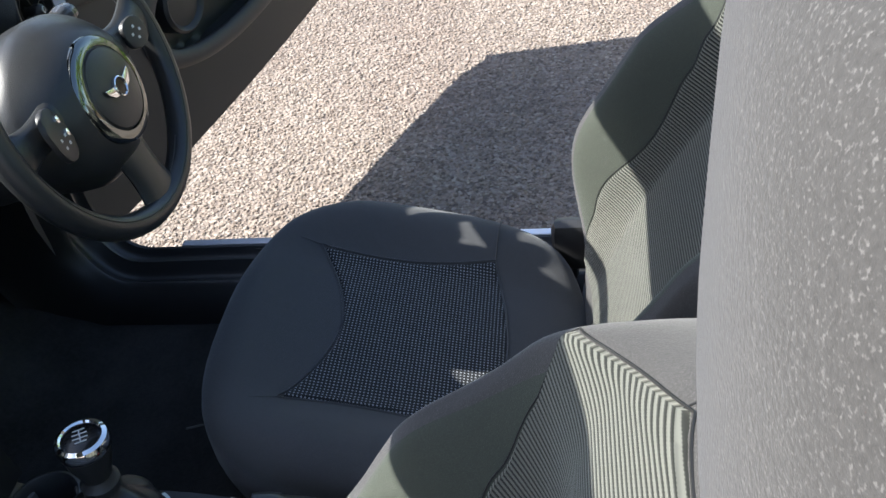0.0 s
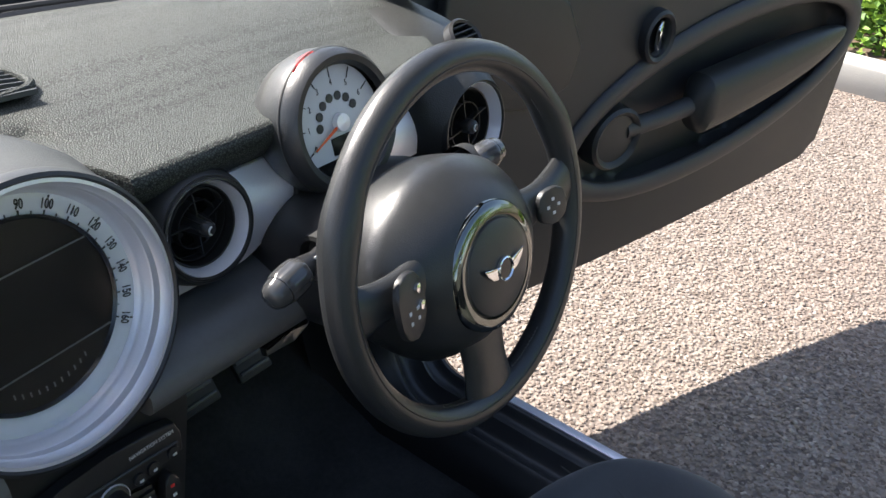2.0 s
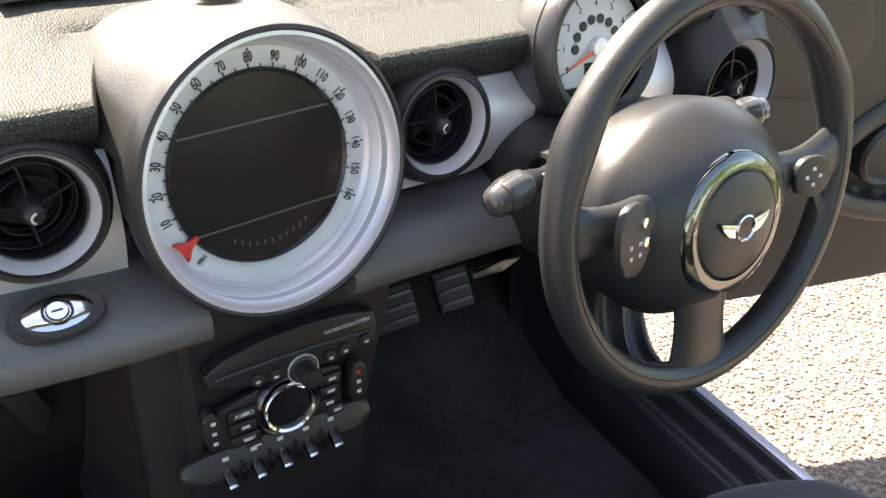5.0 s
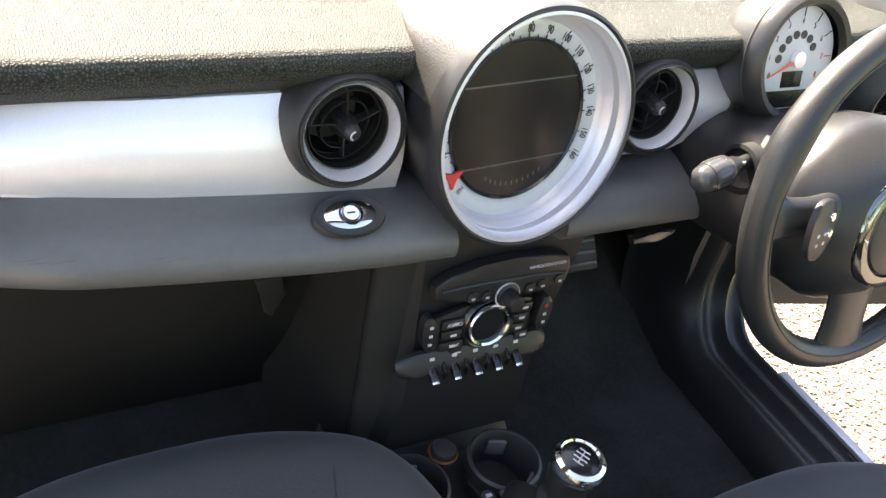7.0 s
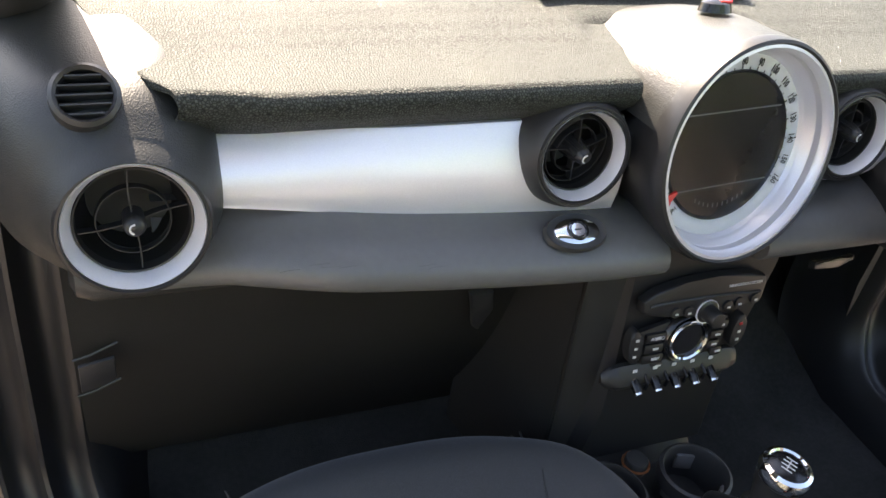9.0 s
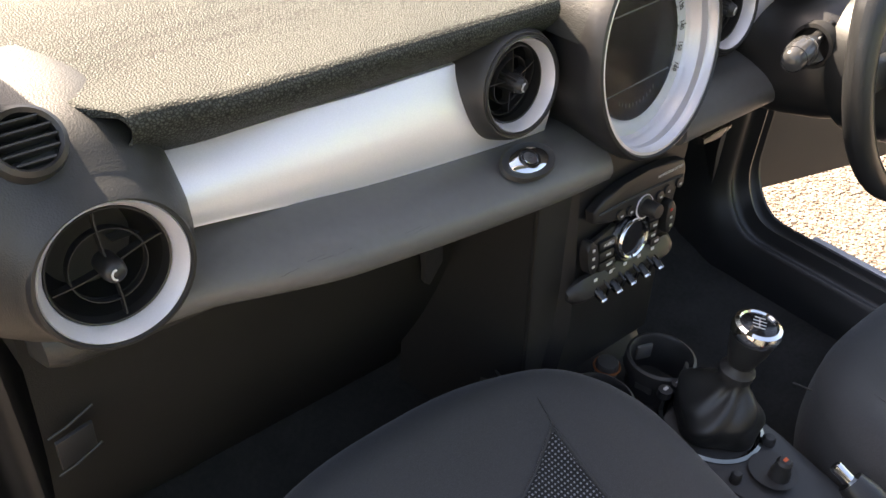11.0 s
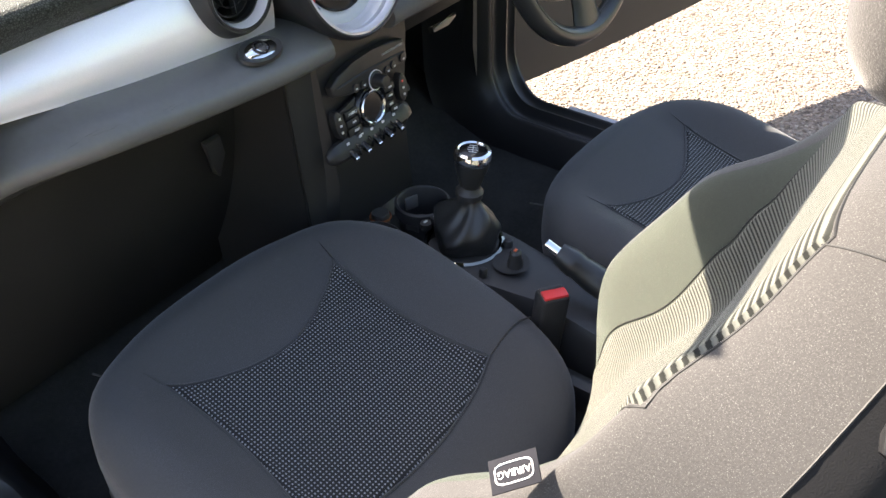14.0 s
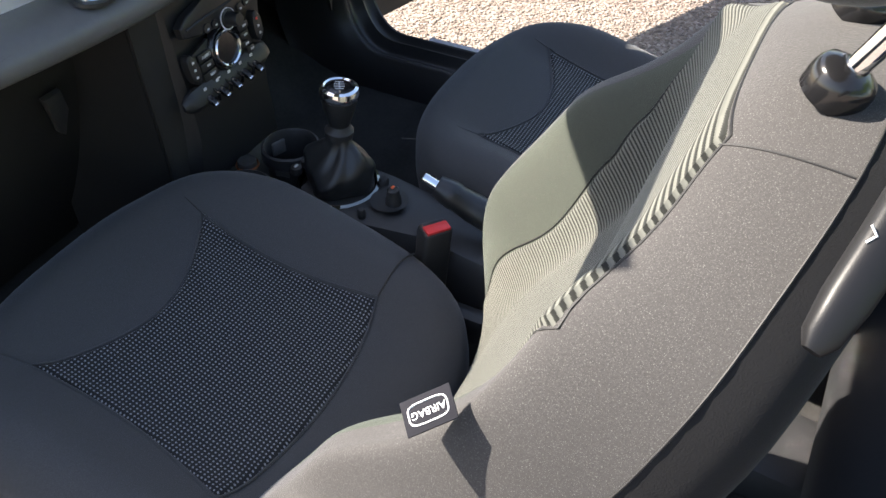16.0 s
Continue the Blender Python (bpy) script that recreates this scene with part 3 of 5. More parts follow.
    part("key_slot", block((0, 0, 0.0055), (0.0075, 0.0016, 0.0006), 0.0002, bm_), "dark", bd)
    # top grille behind the speedometer
    def grille_y(x, v):
        return 0.318 - 0.125 * v - (0.062 - 0.050 * v) * (x / 0.135) ** 2
    g = part("top_grille", sheet(lambda u, v: (-0.132 + 0.264 * u, grille_y(-0.132 + 0.264 * u, v), 0.9865), 24, 4), "void", d, "black slatted grille in the dashboard top")
    for k in range(8):
        part("slat", loft([[(x, grille_y(x, k / 7) + a, 0.9875 + b) for a, b in ((0.0032, 0.0), (0.0030, 0.0032), (-0.0016, 0.0042), (-0.0032, 0.0))] for x in np.linspace(-0.132, 0.132, 19)]), "panel", g)
    rimp = []
    for k in range(72):
        a = 2 * math.pi * k / 72
        c, s = math.cos(a), math.sin(a)
        x = 0.141 * math.copysign(abs(c) ** 0.6, c)
        v = 0.5 - 0.54 * math.copysign(abs(s) ** 0.6, s)
        rimp.append((x, grille_y(x * 0.93, v), 0.9895 - 0.002 * abs(c)))
    part("grille_rim", tube(rimp, 0.0045, 8, True), "dash", g)
    part("demist_slot", tube([(x, 0.43 - 0.20 * abs(x / 0.62) ** 2.6, 0.976) for x in np.linspace(-0.45, 0.45, 21)], 0.006, 6), "black", d)
    return d


def air_vent(c, r, tilt, label, surround=0.0, w=0.84, aim=(0.0, 0.0), knob=False):
    """aim: degrees by which the inner barrel is turned down and to the right."""
    th = thing("air_vent", None, label, "air vent", "round vents in the dashboard")
    m = facing(c, tilt)
    n = m @ pose(0, 0, 0, aim[0], aim[1], 0)
    part("ring", lathe([(r * (w - 0.03), -0.013), (r * w, -0.0125), (r * (w + 0.02), -0.0095), (r * 0.945, 0.0000), (r * 0.970, 0.0026), (r * 0.99, 0.0015), (r * 0.99, -0.01)], m, 72, False), "vent_ring", th, "satin silver ring")
    part("outer_rim", lathe([(r * 0.985, 0.001), (r * 1.01, 0.0045), (r * 1.05, 0.0042), (r * 1.085, 0.0005), (r * 1.10, -0.012), (r * 1.11, -0.04)], m, 72, False), "panel", th)
    if surround:
        part("surround", lathe([(r * 1.04, 0.002), (r * 1.10, 0.0025), (r * 1.14, 0.000), (r * 1.19, -0.005), (r * 1.24, -0.013), (r * surround, -0.025), (r * surround * 1.03, -0.05)], m, 72, False), "console", th, "black moulded surround")
    part("inner_edge", lathe([(r * (w + 0.005), -0.0120), (r * (w - 0.005), -0.0100), (r * (w - 0.03), -0.0105), (r * (w - 0.05), -0.020)], m, 64, False), "panel", th)
    part("barrel", lathe([(r * (w + 0.005), -0.0115), (r * (w - 0.04), -0.020), (r * 0.62, -0.058), (0.0, -0.062)], m, 48, False), "void", th)
    part("inner_ring", lathe([(r * 0.50, -0.0135), (r * 0.510, -0.0120), (r * 0.522, -0.0120), (r * 0.530, -0.0135), (r * 0.525, -0.020), (r * 0.508, -0.020)], n, 48, False), "panel", th)
    blades = (92, 168, 272, 12) if knob else (98, 20, 280, 195)
    for a in blades:
        ca, sa = math.cos(radians(a)), math.sin(radians(a))
        out = n @ Vector((ca, sa, 0)) - n @ Vector((0, 0, 0))
        side = n @ Vector((-sa, ca, 0)) - n @ Vector((0, 0, 0))
        ax = n @ Vector((0, 0, 1)) - n @ Vector((0, 0, 0))
        o = n @ Vector((0, 0, -0.012))
        rows = []
        for q in np.linspace(0.12, w - 0.06, 8):
            p = o + out * (r * q) + side * (0.16 * r * (q - 0.1) ** 2 * (1 if knob else -1))
            rows.append([p + side * 0.0006 + ax * 0.002 * (1 - q), p - side * 0.0006 + ax * 0.002 * (1 - q), p - side * 0.0006 - ax * 0.007, p + side * 0.0006 - ax * 0.007])
        part("blade", loft(rows), "panel", th)
    if knob:
        hub = part("hub", lathe([(r * 0.25, -0.040), (r * 0.24, -0.024), (r * 0.21, -0.012), (r * 0.18, -0.002), (r * 0.16, 0.002), (r * 0.12, 0.0042), (0.0, 0.0045)], n, 24), "panel", th, "tapered black thumb knob")
        for k in range(8):
            a = 2 * math.pi * k / 8
            part("rib", tube([n @ Vector((r * 0.25 * math.cos(a), r * 0.25 * math.sin(a), -0.030)), n @ Vector((r * 0.22 * math.cos(a), r * 0.22 * math.sin(a), -0.013)), n @ Vector((r * 0.180 * math.cos(a), r * 0.180 * math.sin(a), -0.002))], 0.0012, 6), "panel", hub)
        top, rr = 0.0048, r * 0.09
        part("inner_ring", lathe([(r * 0.745, -0.0125), (r * 0.752, -0.0110), (r * 0.765, -0.0110), (r * 0.772, -0.0125), (r * 0.765, -0.020), (r * 0.75, -0.020)], n, 48, False), "panel", th)
    else:
        hub = part("hub", lathe([(r * 0.16, -0.022), (r * 0.165, -0.006), (r * 0.15, -0.001), (r * 0.10, 0.002), (0.0, 0.003)], n, 28), "panel", th, "round black thumb knob")
        top, rr = 0.0032, r * 0.075
    part("arrow_mark", tube([n @ Vector((rr * math.cos(a), rr * math.sin(a), top)) for a in np.linspace(1.6, 4.4, 8)], 0.0008, 6), "white", hub)
    return th


def build_speedo():
    s = thing("speedometer", None, "large round central speedometer with silver dial and dark display", "speedometer")
    m = facing((0.003, -0.010, 0.909), 12, 6) @ Matrix.Scale(0.935, 4)
    part("housing", lathe([(0.1105, 0.020), (0.1135, 0.0240), (0.1165, 0.0225), (0.1185, 0.015), (0.1185, 0.004), (0.1135, -0.016), (0.106, -0.045), (0.100, -0.09)], m, 96, False), "panel", s, "black plastic bezel housing")
    # hood that blends into the dashboard top
    def hood(u, v):
        a = radians(14 + 152 * u)
        r = 0.1180 - 0.0045 * smooth01(0.0, 0.22, v) - 0.004 * v + 0.022 * math.cos(a) ** 2 * smooth01(0.03, 0.30, v)
        p = m @ Vector((r * math.cos(a), r * math.sin(a), 0.012))
        back = 0.26 * v
        return (p.x * (1 - 0.12 * v), p.y + back, p.z - 0.012 * v * v - 0.062 * v * v * max(0.0, math.sin(a)) ** 2)
    part("hood", sheet(hood, 64, 14), "pod", s, "dark grained hood over the speedometer")
    part("bezel", lathe([(0.1115, 0.0215), (0.1085, 0.022), (0.1065, 0.0135), (0.1048, 0.0120), (0.1042, 0.0045), (0.1028, 0.0030), (0.1006, -0.0070), (0.0988, -0.0085), (0.0965, -0.012)], m, 96, False), "bezel", s, "satin silver inner bezel")
    part("dial_ring", lathe([(0.0975, -0.0125), (0.095, -0.0115), (0.080, -0.015), (0.078, -0.017)], m, 96, False), "dial", s, "pale silver number ring")
    part("display_rim", lathe([(0.0800, -0.017), (0.0800, -0.0125), (0.0785, -0.0115), (0.0765, -0.014)], m, 80, False), "gloss", s)
    disp = part("display", lathe([(0.0775, -0.0145), (0.07, -0.014), (0.0, -0.014)], m, 80, False), "screen", s, "switched-off dark display")
    for yy, w in ((0.038, 0.132), (-0.042, 0.127)):
        part("display_line", block((0, yy, -0.0136), (w, 0.0012, 0.0008), 0, m), "dash_low", disp)
    for k in range(11):
        a = radians(-90 + (k - 5) * 6.2)
        part("fuel_bar", block((0.064 * math.cos(a), 0.064 * math.sin(a), -0.0136), (0.0012, 0.0045, 0.0004), 0, m), "dash_low", disp)
    for k in range(17):
        mph = k * 10
        a = radians(90 + 120 - 15 * k)
        ca, sa = math.cos(a), math.sin(a)
        part("tick", block((0, 0, 0), (0.0042, 0.0014, 0.0006), 0, m @ Matrix.Translation((0.0815 * ca, 0.0815 * sa, -0.0138)) @ pose(0, 0, 0, 0, 0, math.degrees(a))), "dark", s)
        if k < 16:
            b = a - radians(7.5)
            part("tick", block((0, 0, 0), (0.0026, 0.001, 0.0006), 0, m @ Matrix.Translation((0.0812 * math.cos(b), 0.0812 * math.sin(b), -0.0138)) @ pose(0, 0, 0, 0, 0, math.degrees(b))), "dark", s)
        if k % 2 == 0 and k:
            part("tick", block((0, 0, 0), (0.0024, 0.0014, 0.0006), 0, m @ Matrix.Translation((0.0945 * ca, 0.0945 * sa, -0.0112)) @ pose(0, 0, 0, 0, 0, math.degrees(a))), "dark", s)
        if k:
            letters("number", str(mph), 0.0105, m @ Matrix.Translation((0.0885 * ca, 0.0885 * sa, -0.0120)) @ pose(0, 0, 0, 0, 0, math.degrees(a) - 90) @ Matrix.Diagonal((0.72, 1.1, 1, 1)), "dark", s, 0.0002)
    letters("unit", "MPH", 0.0075, m @ Matrix.Translation((-0.064, -0.062, -0.0122)) @ pose(0, 0, 0, 0, 0, 40) @ Matrix.Diagonal((0.8, 1.1, 1, 1)), "dark", s)
    nm = m @ pose(0, 0, 0, 0, 0, 211)
    part("needle", slab([(0.0735, -0.0016), (0.084, -0.0032), (0.090, -0.0100), (0.0925, -0.0095), (0.0905, 0), (0.0925, 0.0095), (0.090, 0.0100), (0.084, 0.0032), (0.0735, 0.0016)], 0.003, nm @ Matrix.Translation((0.002, 0, -0.0105)), 0.0008), "red", s, "red needle resting at zero")
    gl = part("cover_glass", lathe([(0.1015, -0.004), (0.05, -0.002), (0.0, -0.0015)], m, 64, False), "glass", s)
    gl.visible_shadow = False
    sensor = part("sun_sensor", lathe([(0.0, 0.0075), (0.008, 0.0070), (0.0155, 0.0042), (0.018, -0.004)], Matrix.Translation((0.004, 0.084, 1.0130)) @ pose(0, 0, 0, -10, 0, 0) @ Matrix.Diagonal((1, 0.75, 1, 1)), 32), "gloss", s, "black alarm sensor with a red light")
    part("red_lens", block((0.010, 0.080, 1.0200), (0.014, 0.006, 0.003), 0.0012), "red", sensor)


def build_tacho():
    s = thing("rev_counter", None, "round rev counter with white dial in a black pod", "gauge")
    m = facing((0.3215, -0.004, 0.957), 17) @ Matrix.Scale(1.04, 4)
    part("pod", lathe([(0.0515, 0.004), (0.055, 0.010), (0.0605, 0.011), (0.0655, 0.005), (0.0675, -0.008), (0.0665, -0.03), (0.060, -0.05), (0.04, -0.064), (0.0, -0.068)], m, 64, False), "leather", s, "black grained round pod")
    part("seam", lathe([(0.0679, -0.0075), (0.0683, -0.0065), (0.0679, -0.0055)], m, 64, False), "dark", s)
    part("red_reflector", sheet(lambda u, v: tuple(m @ Vector(((0.0682 - 0.003 * abs(v - 0.5)) * math.cos(radians(98 + 26 * u)), (0.0682 - 0.003 * abs(v - 0.5)) * math.sin(radians(98 + 26 * u)), -0.004 - 0.010 * v * math.sin(math.pi * min(1, u + 0.15))))), 12, 4), "red", s, "red lens on top of the pod")
    part("dial", lathe([(0.0525, -0.004), (0.0, -0.004)], m, 64, False), "dial", s)
    for k in range(9):
        a = radians(205 - 29 * k)
        mat = "red" if k >= 7 else "dark"
        part("tick", block((0, 0, 0), (0.010, 0.0009, 0.0006), 0, m @ Matrix.Translation((0.046 * math.cos(a), 0.046 * math.sin(a), -0.0035)) @ pose(0, 0, 0, 0, 0, math.degrees(a))), mat, s)
        letters("number", str(k), 0.0075, m @ Matrix.Translation((0.0365 * math.cos(a), 0.0365 * math.sin(a), -0.0035)) @ Matrix.Diagonal((0.8, 1.1, 1, 1)), mat, s)
    for k in range(7):
        a = radians(178 - 25 * k)
        part("warning_lamp", lathe([(0.0042, -0.0035), (0.0042, -0.003), (0.0, -0.003)], m @ Matrix.Translation((0.024 * math.cos(a), 0.024 * math.sin(a), 0)), 16), "dark", s)
    part("needle", slab([(-0.006, -0.0018), (0.040, -0.0006), (0.040, 0.0006), (-0.006, 0.0018)], 0.0012, m @ pose(0, 0, 0, 0, 0, 203), 0.0003), "orange", s, "orange needle")
    part("hub", lathe([(0.0085, -0.003), (0.008, 0.003), (0.0, 0.0045)], m, 24), "silver", s)
    part("display", slab([(-0.014, -0.028), (0.014, -0.028), (0.014, -0.012), (-0.014, -0.012)], 0.0012, m @ Matrix.Translation((0.0, 0, -0.0042)), 0.0004), "screen", s)
    part("display", slab([(-0.030, -0.048), (0.030, -0.048), (0.042, -0.031), (-0.042, -0.031)], 0.0012, m @ Matrix.Translation((0.0, 0, -0.0042)), 0.0004), "screen", s)
    gl = part("cover_glass", lathe([(0.053, 0.002), (0.03, 0.003), (0.0, 0.0034)], m, 48, False), "glass", s)
    gl.visible_shadow = False
    part("neck", block((0.3115, 0.04, 0.90), (0.085, 0.07, 0.07), 0.02), "black", s)


# ---- steering wheel ----
def build_wheel():
    w = thing("steering_wheel", None, "three-spoke black leather steering wheel with chrome badge ring", "steering wheel")
    tilt = 15.0
    m = facing((0.3310, -0.189, 0.894), tilt)
    R = 0.1650

    def rim(u, v):
        a, b = 2 * math.pi * u, 2 * math.pi * v
        deg = math.degrees(a) % 360
        grip = sum(math.exp(-((deg - c) / 9.0) ** 2) for c in (25, 155)) * 0.0022
        rr = 0.0142 + grip
        return tuple(m @ Vector(((R + rr * math.cos(b)) * math.cos(a), (R + rr * math.cos(b)) * math.sin(a), -0.036 + rr * 1.08 * math.sin(b))))
    part("rim", sheet(rim, 120, 20), "leather", w, "black grained leather rim")
    part("rim_seam", tube([m @ Vector(((R - 0.004) * math.cos(a), (R - 0.004) * math.sin(a), -0.0212)) for a in np.linspace(0, 2 * math.pi, 97)[:-1]], 0.0007, 6, True), "dark", w)
    for a0 in (30, 150, 250, 290):
        for k in range(14):
            a = radians(a0 - 10 + k * 1.6)
            part("stitch", block((0, 0, 0), (0.004, 0.0012, 0.0012), 0.0004, m @ Matrix.Translation(((R - 0.0142) * math.cos(a), (R - 0.0142) * math.sin(a), -0.032)) @ pose(0, 0, 0, 0, 0, math.degrees(a) + 60)), "tan", w)
    mh = m @ Matrix.Translation((-0.006, -0.013, 0))
    # airbag cover: domed pad
    def pad(u, v):
        a = 2 * math.pi * u
        r = min(1.0, v / 0.8)
        back = max(0.0, (v - 0.8) / 0.2)
        k = 1 - 0.05 * back * back
        rx = (0.107 + 0.004 * math.cos(2 * a)) * k
        ry = (0.099 - 0.009 * max(0.0, math.sin(a))) * k
        z = 0.000 - 0.052 * r ** 3.4 - 0.004 * r * r - 0.045 * back
        return tuple(mh @ Vector((rx * r * math.cos(a), ry * r * math.sin(a), z)))
    part("airbag_cover", sheet(lambda u, v: pad(u, max(v, 0.001)), 72, 26), "leather", w, "black grained airbag cover")
    part("hub_body", lathe([(0.078, -0.062), (0.072, -0.08), (0.05, -0.10)], mh, 48, False), "black", w)
    part("chrome_ring", lathe([(0.0608, -0.020), (0.0604, -0.0095), (0.0590, -0.0066), (0.0555, -0.0046), (0.0510, -0.0034), (0.0475, -0.0032), (0.0462, -0.0060)], mh @ Matrix.Translation((0.0, -0.004, 0)), 72, False), "dim_chrome", w, "polished chrome ring, dark reflections put into its colour")
    part("badge_disc", lathe([(0.0462, -0.012), (0.0456, -0.0050), (0.0440, -0.0022), (0.038, 0.0000), (0.02, 0.0026), (0.0, 0.004)], mh @ Matrix.Translation((0.0, -0.004, 0)), 64), "leather", w)
    bm_ = mh @ Matrix.Translation((0.0, -0.004, 0.0038))
    bg = part("badge", lathe([(0.0115, 0.0), (0.0112, 0.0022), (0.0100, 0.0028), (0.0090, 0.0014)], bm_, 40, False), "chrome", w, "chrome winged badge")
    part("badge_field", lathe([(0.0095, 0.0012), (0.0, 0.0014)], bm_, 32, False), "gloss", bg)
    for sgn in (-1, 1):
        part("wing", slab([(sgn * x, y) for x, y in ((0.0105, 0.005), (0.029, 0.0095), (0.026, 0.003), (0.019, -0.004), (0.0105, -0.0065))][::sgn], 0.0016, bm_, 0.0005), "chrome", bg)
    # spokes
    for sgn in (-1, 1):
        def spoke(u, v):
            k = u
            x = sgn * (0.066 + 0.098 * k)
            half = 0.026 - 0.010 * math.sin(math.pi * k) + 0.004 * k
            b = 2 * math.pi * v
            return tuple(mh @ Vector((x, 0.012 + 0.004 * k + half * math.cos(b), -0.030 - 0.006 * k + 0.012 * math.sin(b))))
        part("spoke", sheet(spoke, 14, 20), "leather", w)
        pad_m = mh @ Matrix.Translation((sgn * 0.107, 0.008 if sgn < 0 else 0.012, -0.016)) @ pose(0, 0, 0, 0, -sgn * 12, 0)
        pod = part("button_pod", slab(oval(0.020 if sgn < 0 else 0.019, 0.029 if sgn < 0 else 0.018, 32, p=2.6), 0.006, pad_m, 0.002), "panel", w, "black switch cluster with pale symbols")
        for bx, by in ((-0.006, -0.004), (0.006, -0.004), (-0.006, -0.013), (0.006, -0.013)) if sgn < 0 else ((-0.007, 0), (0.007, 0), (0, 0.007), (0, -0.007)):
            part("switch_mark", block((bx, by, 0.0062), (0.0036, 0.0032, 0.0006), 0.0002, pad_m), "white", pod)
        if sgn < 0:
            for bx, by in ((0.010, 0.012), (0.012, -0.004)):
                part("chrome_switch", lathe([(0.0045, 0.0055), (0.004, 0.0085), (0.0, 0.0095)], pad_m @ Matrix.Translation((bx, by, 0)), 20), "chrome", pod)

    def low(u, v):
        k = u
        b = 2 * math.pi * v
        half = 0.034 - 0.006 * math.sin(math.pi * k) + 0.010 * k * k
        return tuple(mh @ Vector((half * math.cos(b), -0.066 - 0.094 * k, -0.036 + 0.010 * math.sin(b))))
    part("spoke", sheet(low, 12, 20), "leather", w)
    part("column_shroud", loft([[tuple(m @ Vector((rx * math.copysign(abs(math.cos(a)) ** 0.75, math.cos(a)), ry * math.copysign(abs(math.sin(a)) ** 0.8, math.sin(a)) - dy, z))) for a in np.linspace(0, 2 * math.pi, 33)[:-1]] for rx, ry, dy, z in ((0.060, 0.045, 0.010, -0.090), (0.090, 0.060, 0.016, -0.096), (0.103, 0.068, 0.018, -0.108), (0.108, 0.074, 0.016, -0.13), (0.108, 0.074, 0.016, -0.17), (0.10, 0.07, 0.016, -0.24))]), "panel", w, "black steering column shroud")
    for sx in (-1, 1):
        hole = Matrix.Translation((0.331 + sx * 0.1075, -0.070, 0.878 if sx < 0 else 0.89)) @ pose(0, 0, 0, 0, sx * 90, 0)
        part("stalk_socket", lathe([(0.026, -0.012), (0.025, 0.002), (0.021, 0.003), (0.019, -0.006), (0.0, -0.008)], hole, 32, False), "void", w)

    def stalk(name, base, tip, label):
        base, tip = Vector(base), Vector(tip)
        st = part(name, tube([base, base.lerp(tip, 0.40), base.lerp(tip, 0.50), base.lerp(tip, 0.60)], [0.0060, 0.0065, 0.0100, 0.0125], 24), "panel", w, label)
        ax = (tip - base).normalized()
        e1 = ax.cross(Vector((0, 0, 1))).normalized()
        e2 = e1.cross(ax)
        rings = []
        for k, r, rib in ((0.58, 0.0125, 0.0), (0.62, 0.0152, 0.02), (0.68, 0.0158, 0.05), (0.80, 0.0158, 0.06), (0.84, 0.0150, 0.03), (0.86, 0.0138, 0.0), (0.93, 0.0128, 0.0), (0.98, 0.0100, 0.0), (1.0, 0.0055, 0.0), (1.005, 0.0010, 0.0)):
            rings.append([base.lerp(tip, k) + (e1 * math.cos(a) + e2 * math.sin(a)) * r * (1 - rib * max(0.0, math.cos(8 * a))) for a in np.linspace(0, 2 * math.pi, 65)[:-1]])
        knob = part("stalk_knob", loft(rings), "stalk", st, "glossy grey ribbed end")
        part("collar", tube([base.lerp(tip, 0.855), base.lerp(tip, 0.865)], 0.0141, 24), "gloss", knob)
        for k in (0.44, 0.52):
            part("stalk_mark", block(base.lerp(tip, k) + Vector((0, -0.0060, 0.0058)), (0.004, 0.001, 0.003), 0.0002), "white", st)
    stalk("wiper_stalk", (0.252, -0.070, 0.896), (0.153, -0.084, 0.880), "black wiper stalk with a rounded end")
    stalk("indicator_stalk", (0.385, -0.075, 0.892), (0.475, -0.084, 0.905), "black indicator stalk")


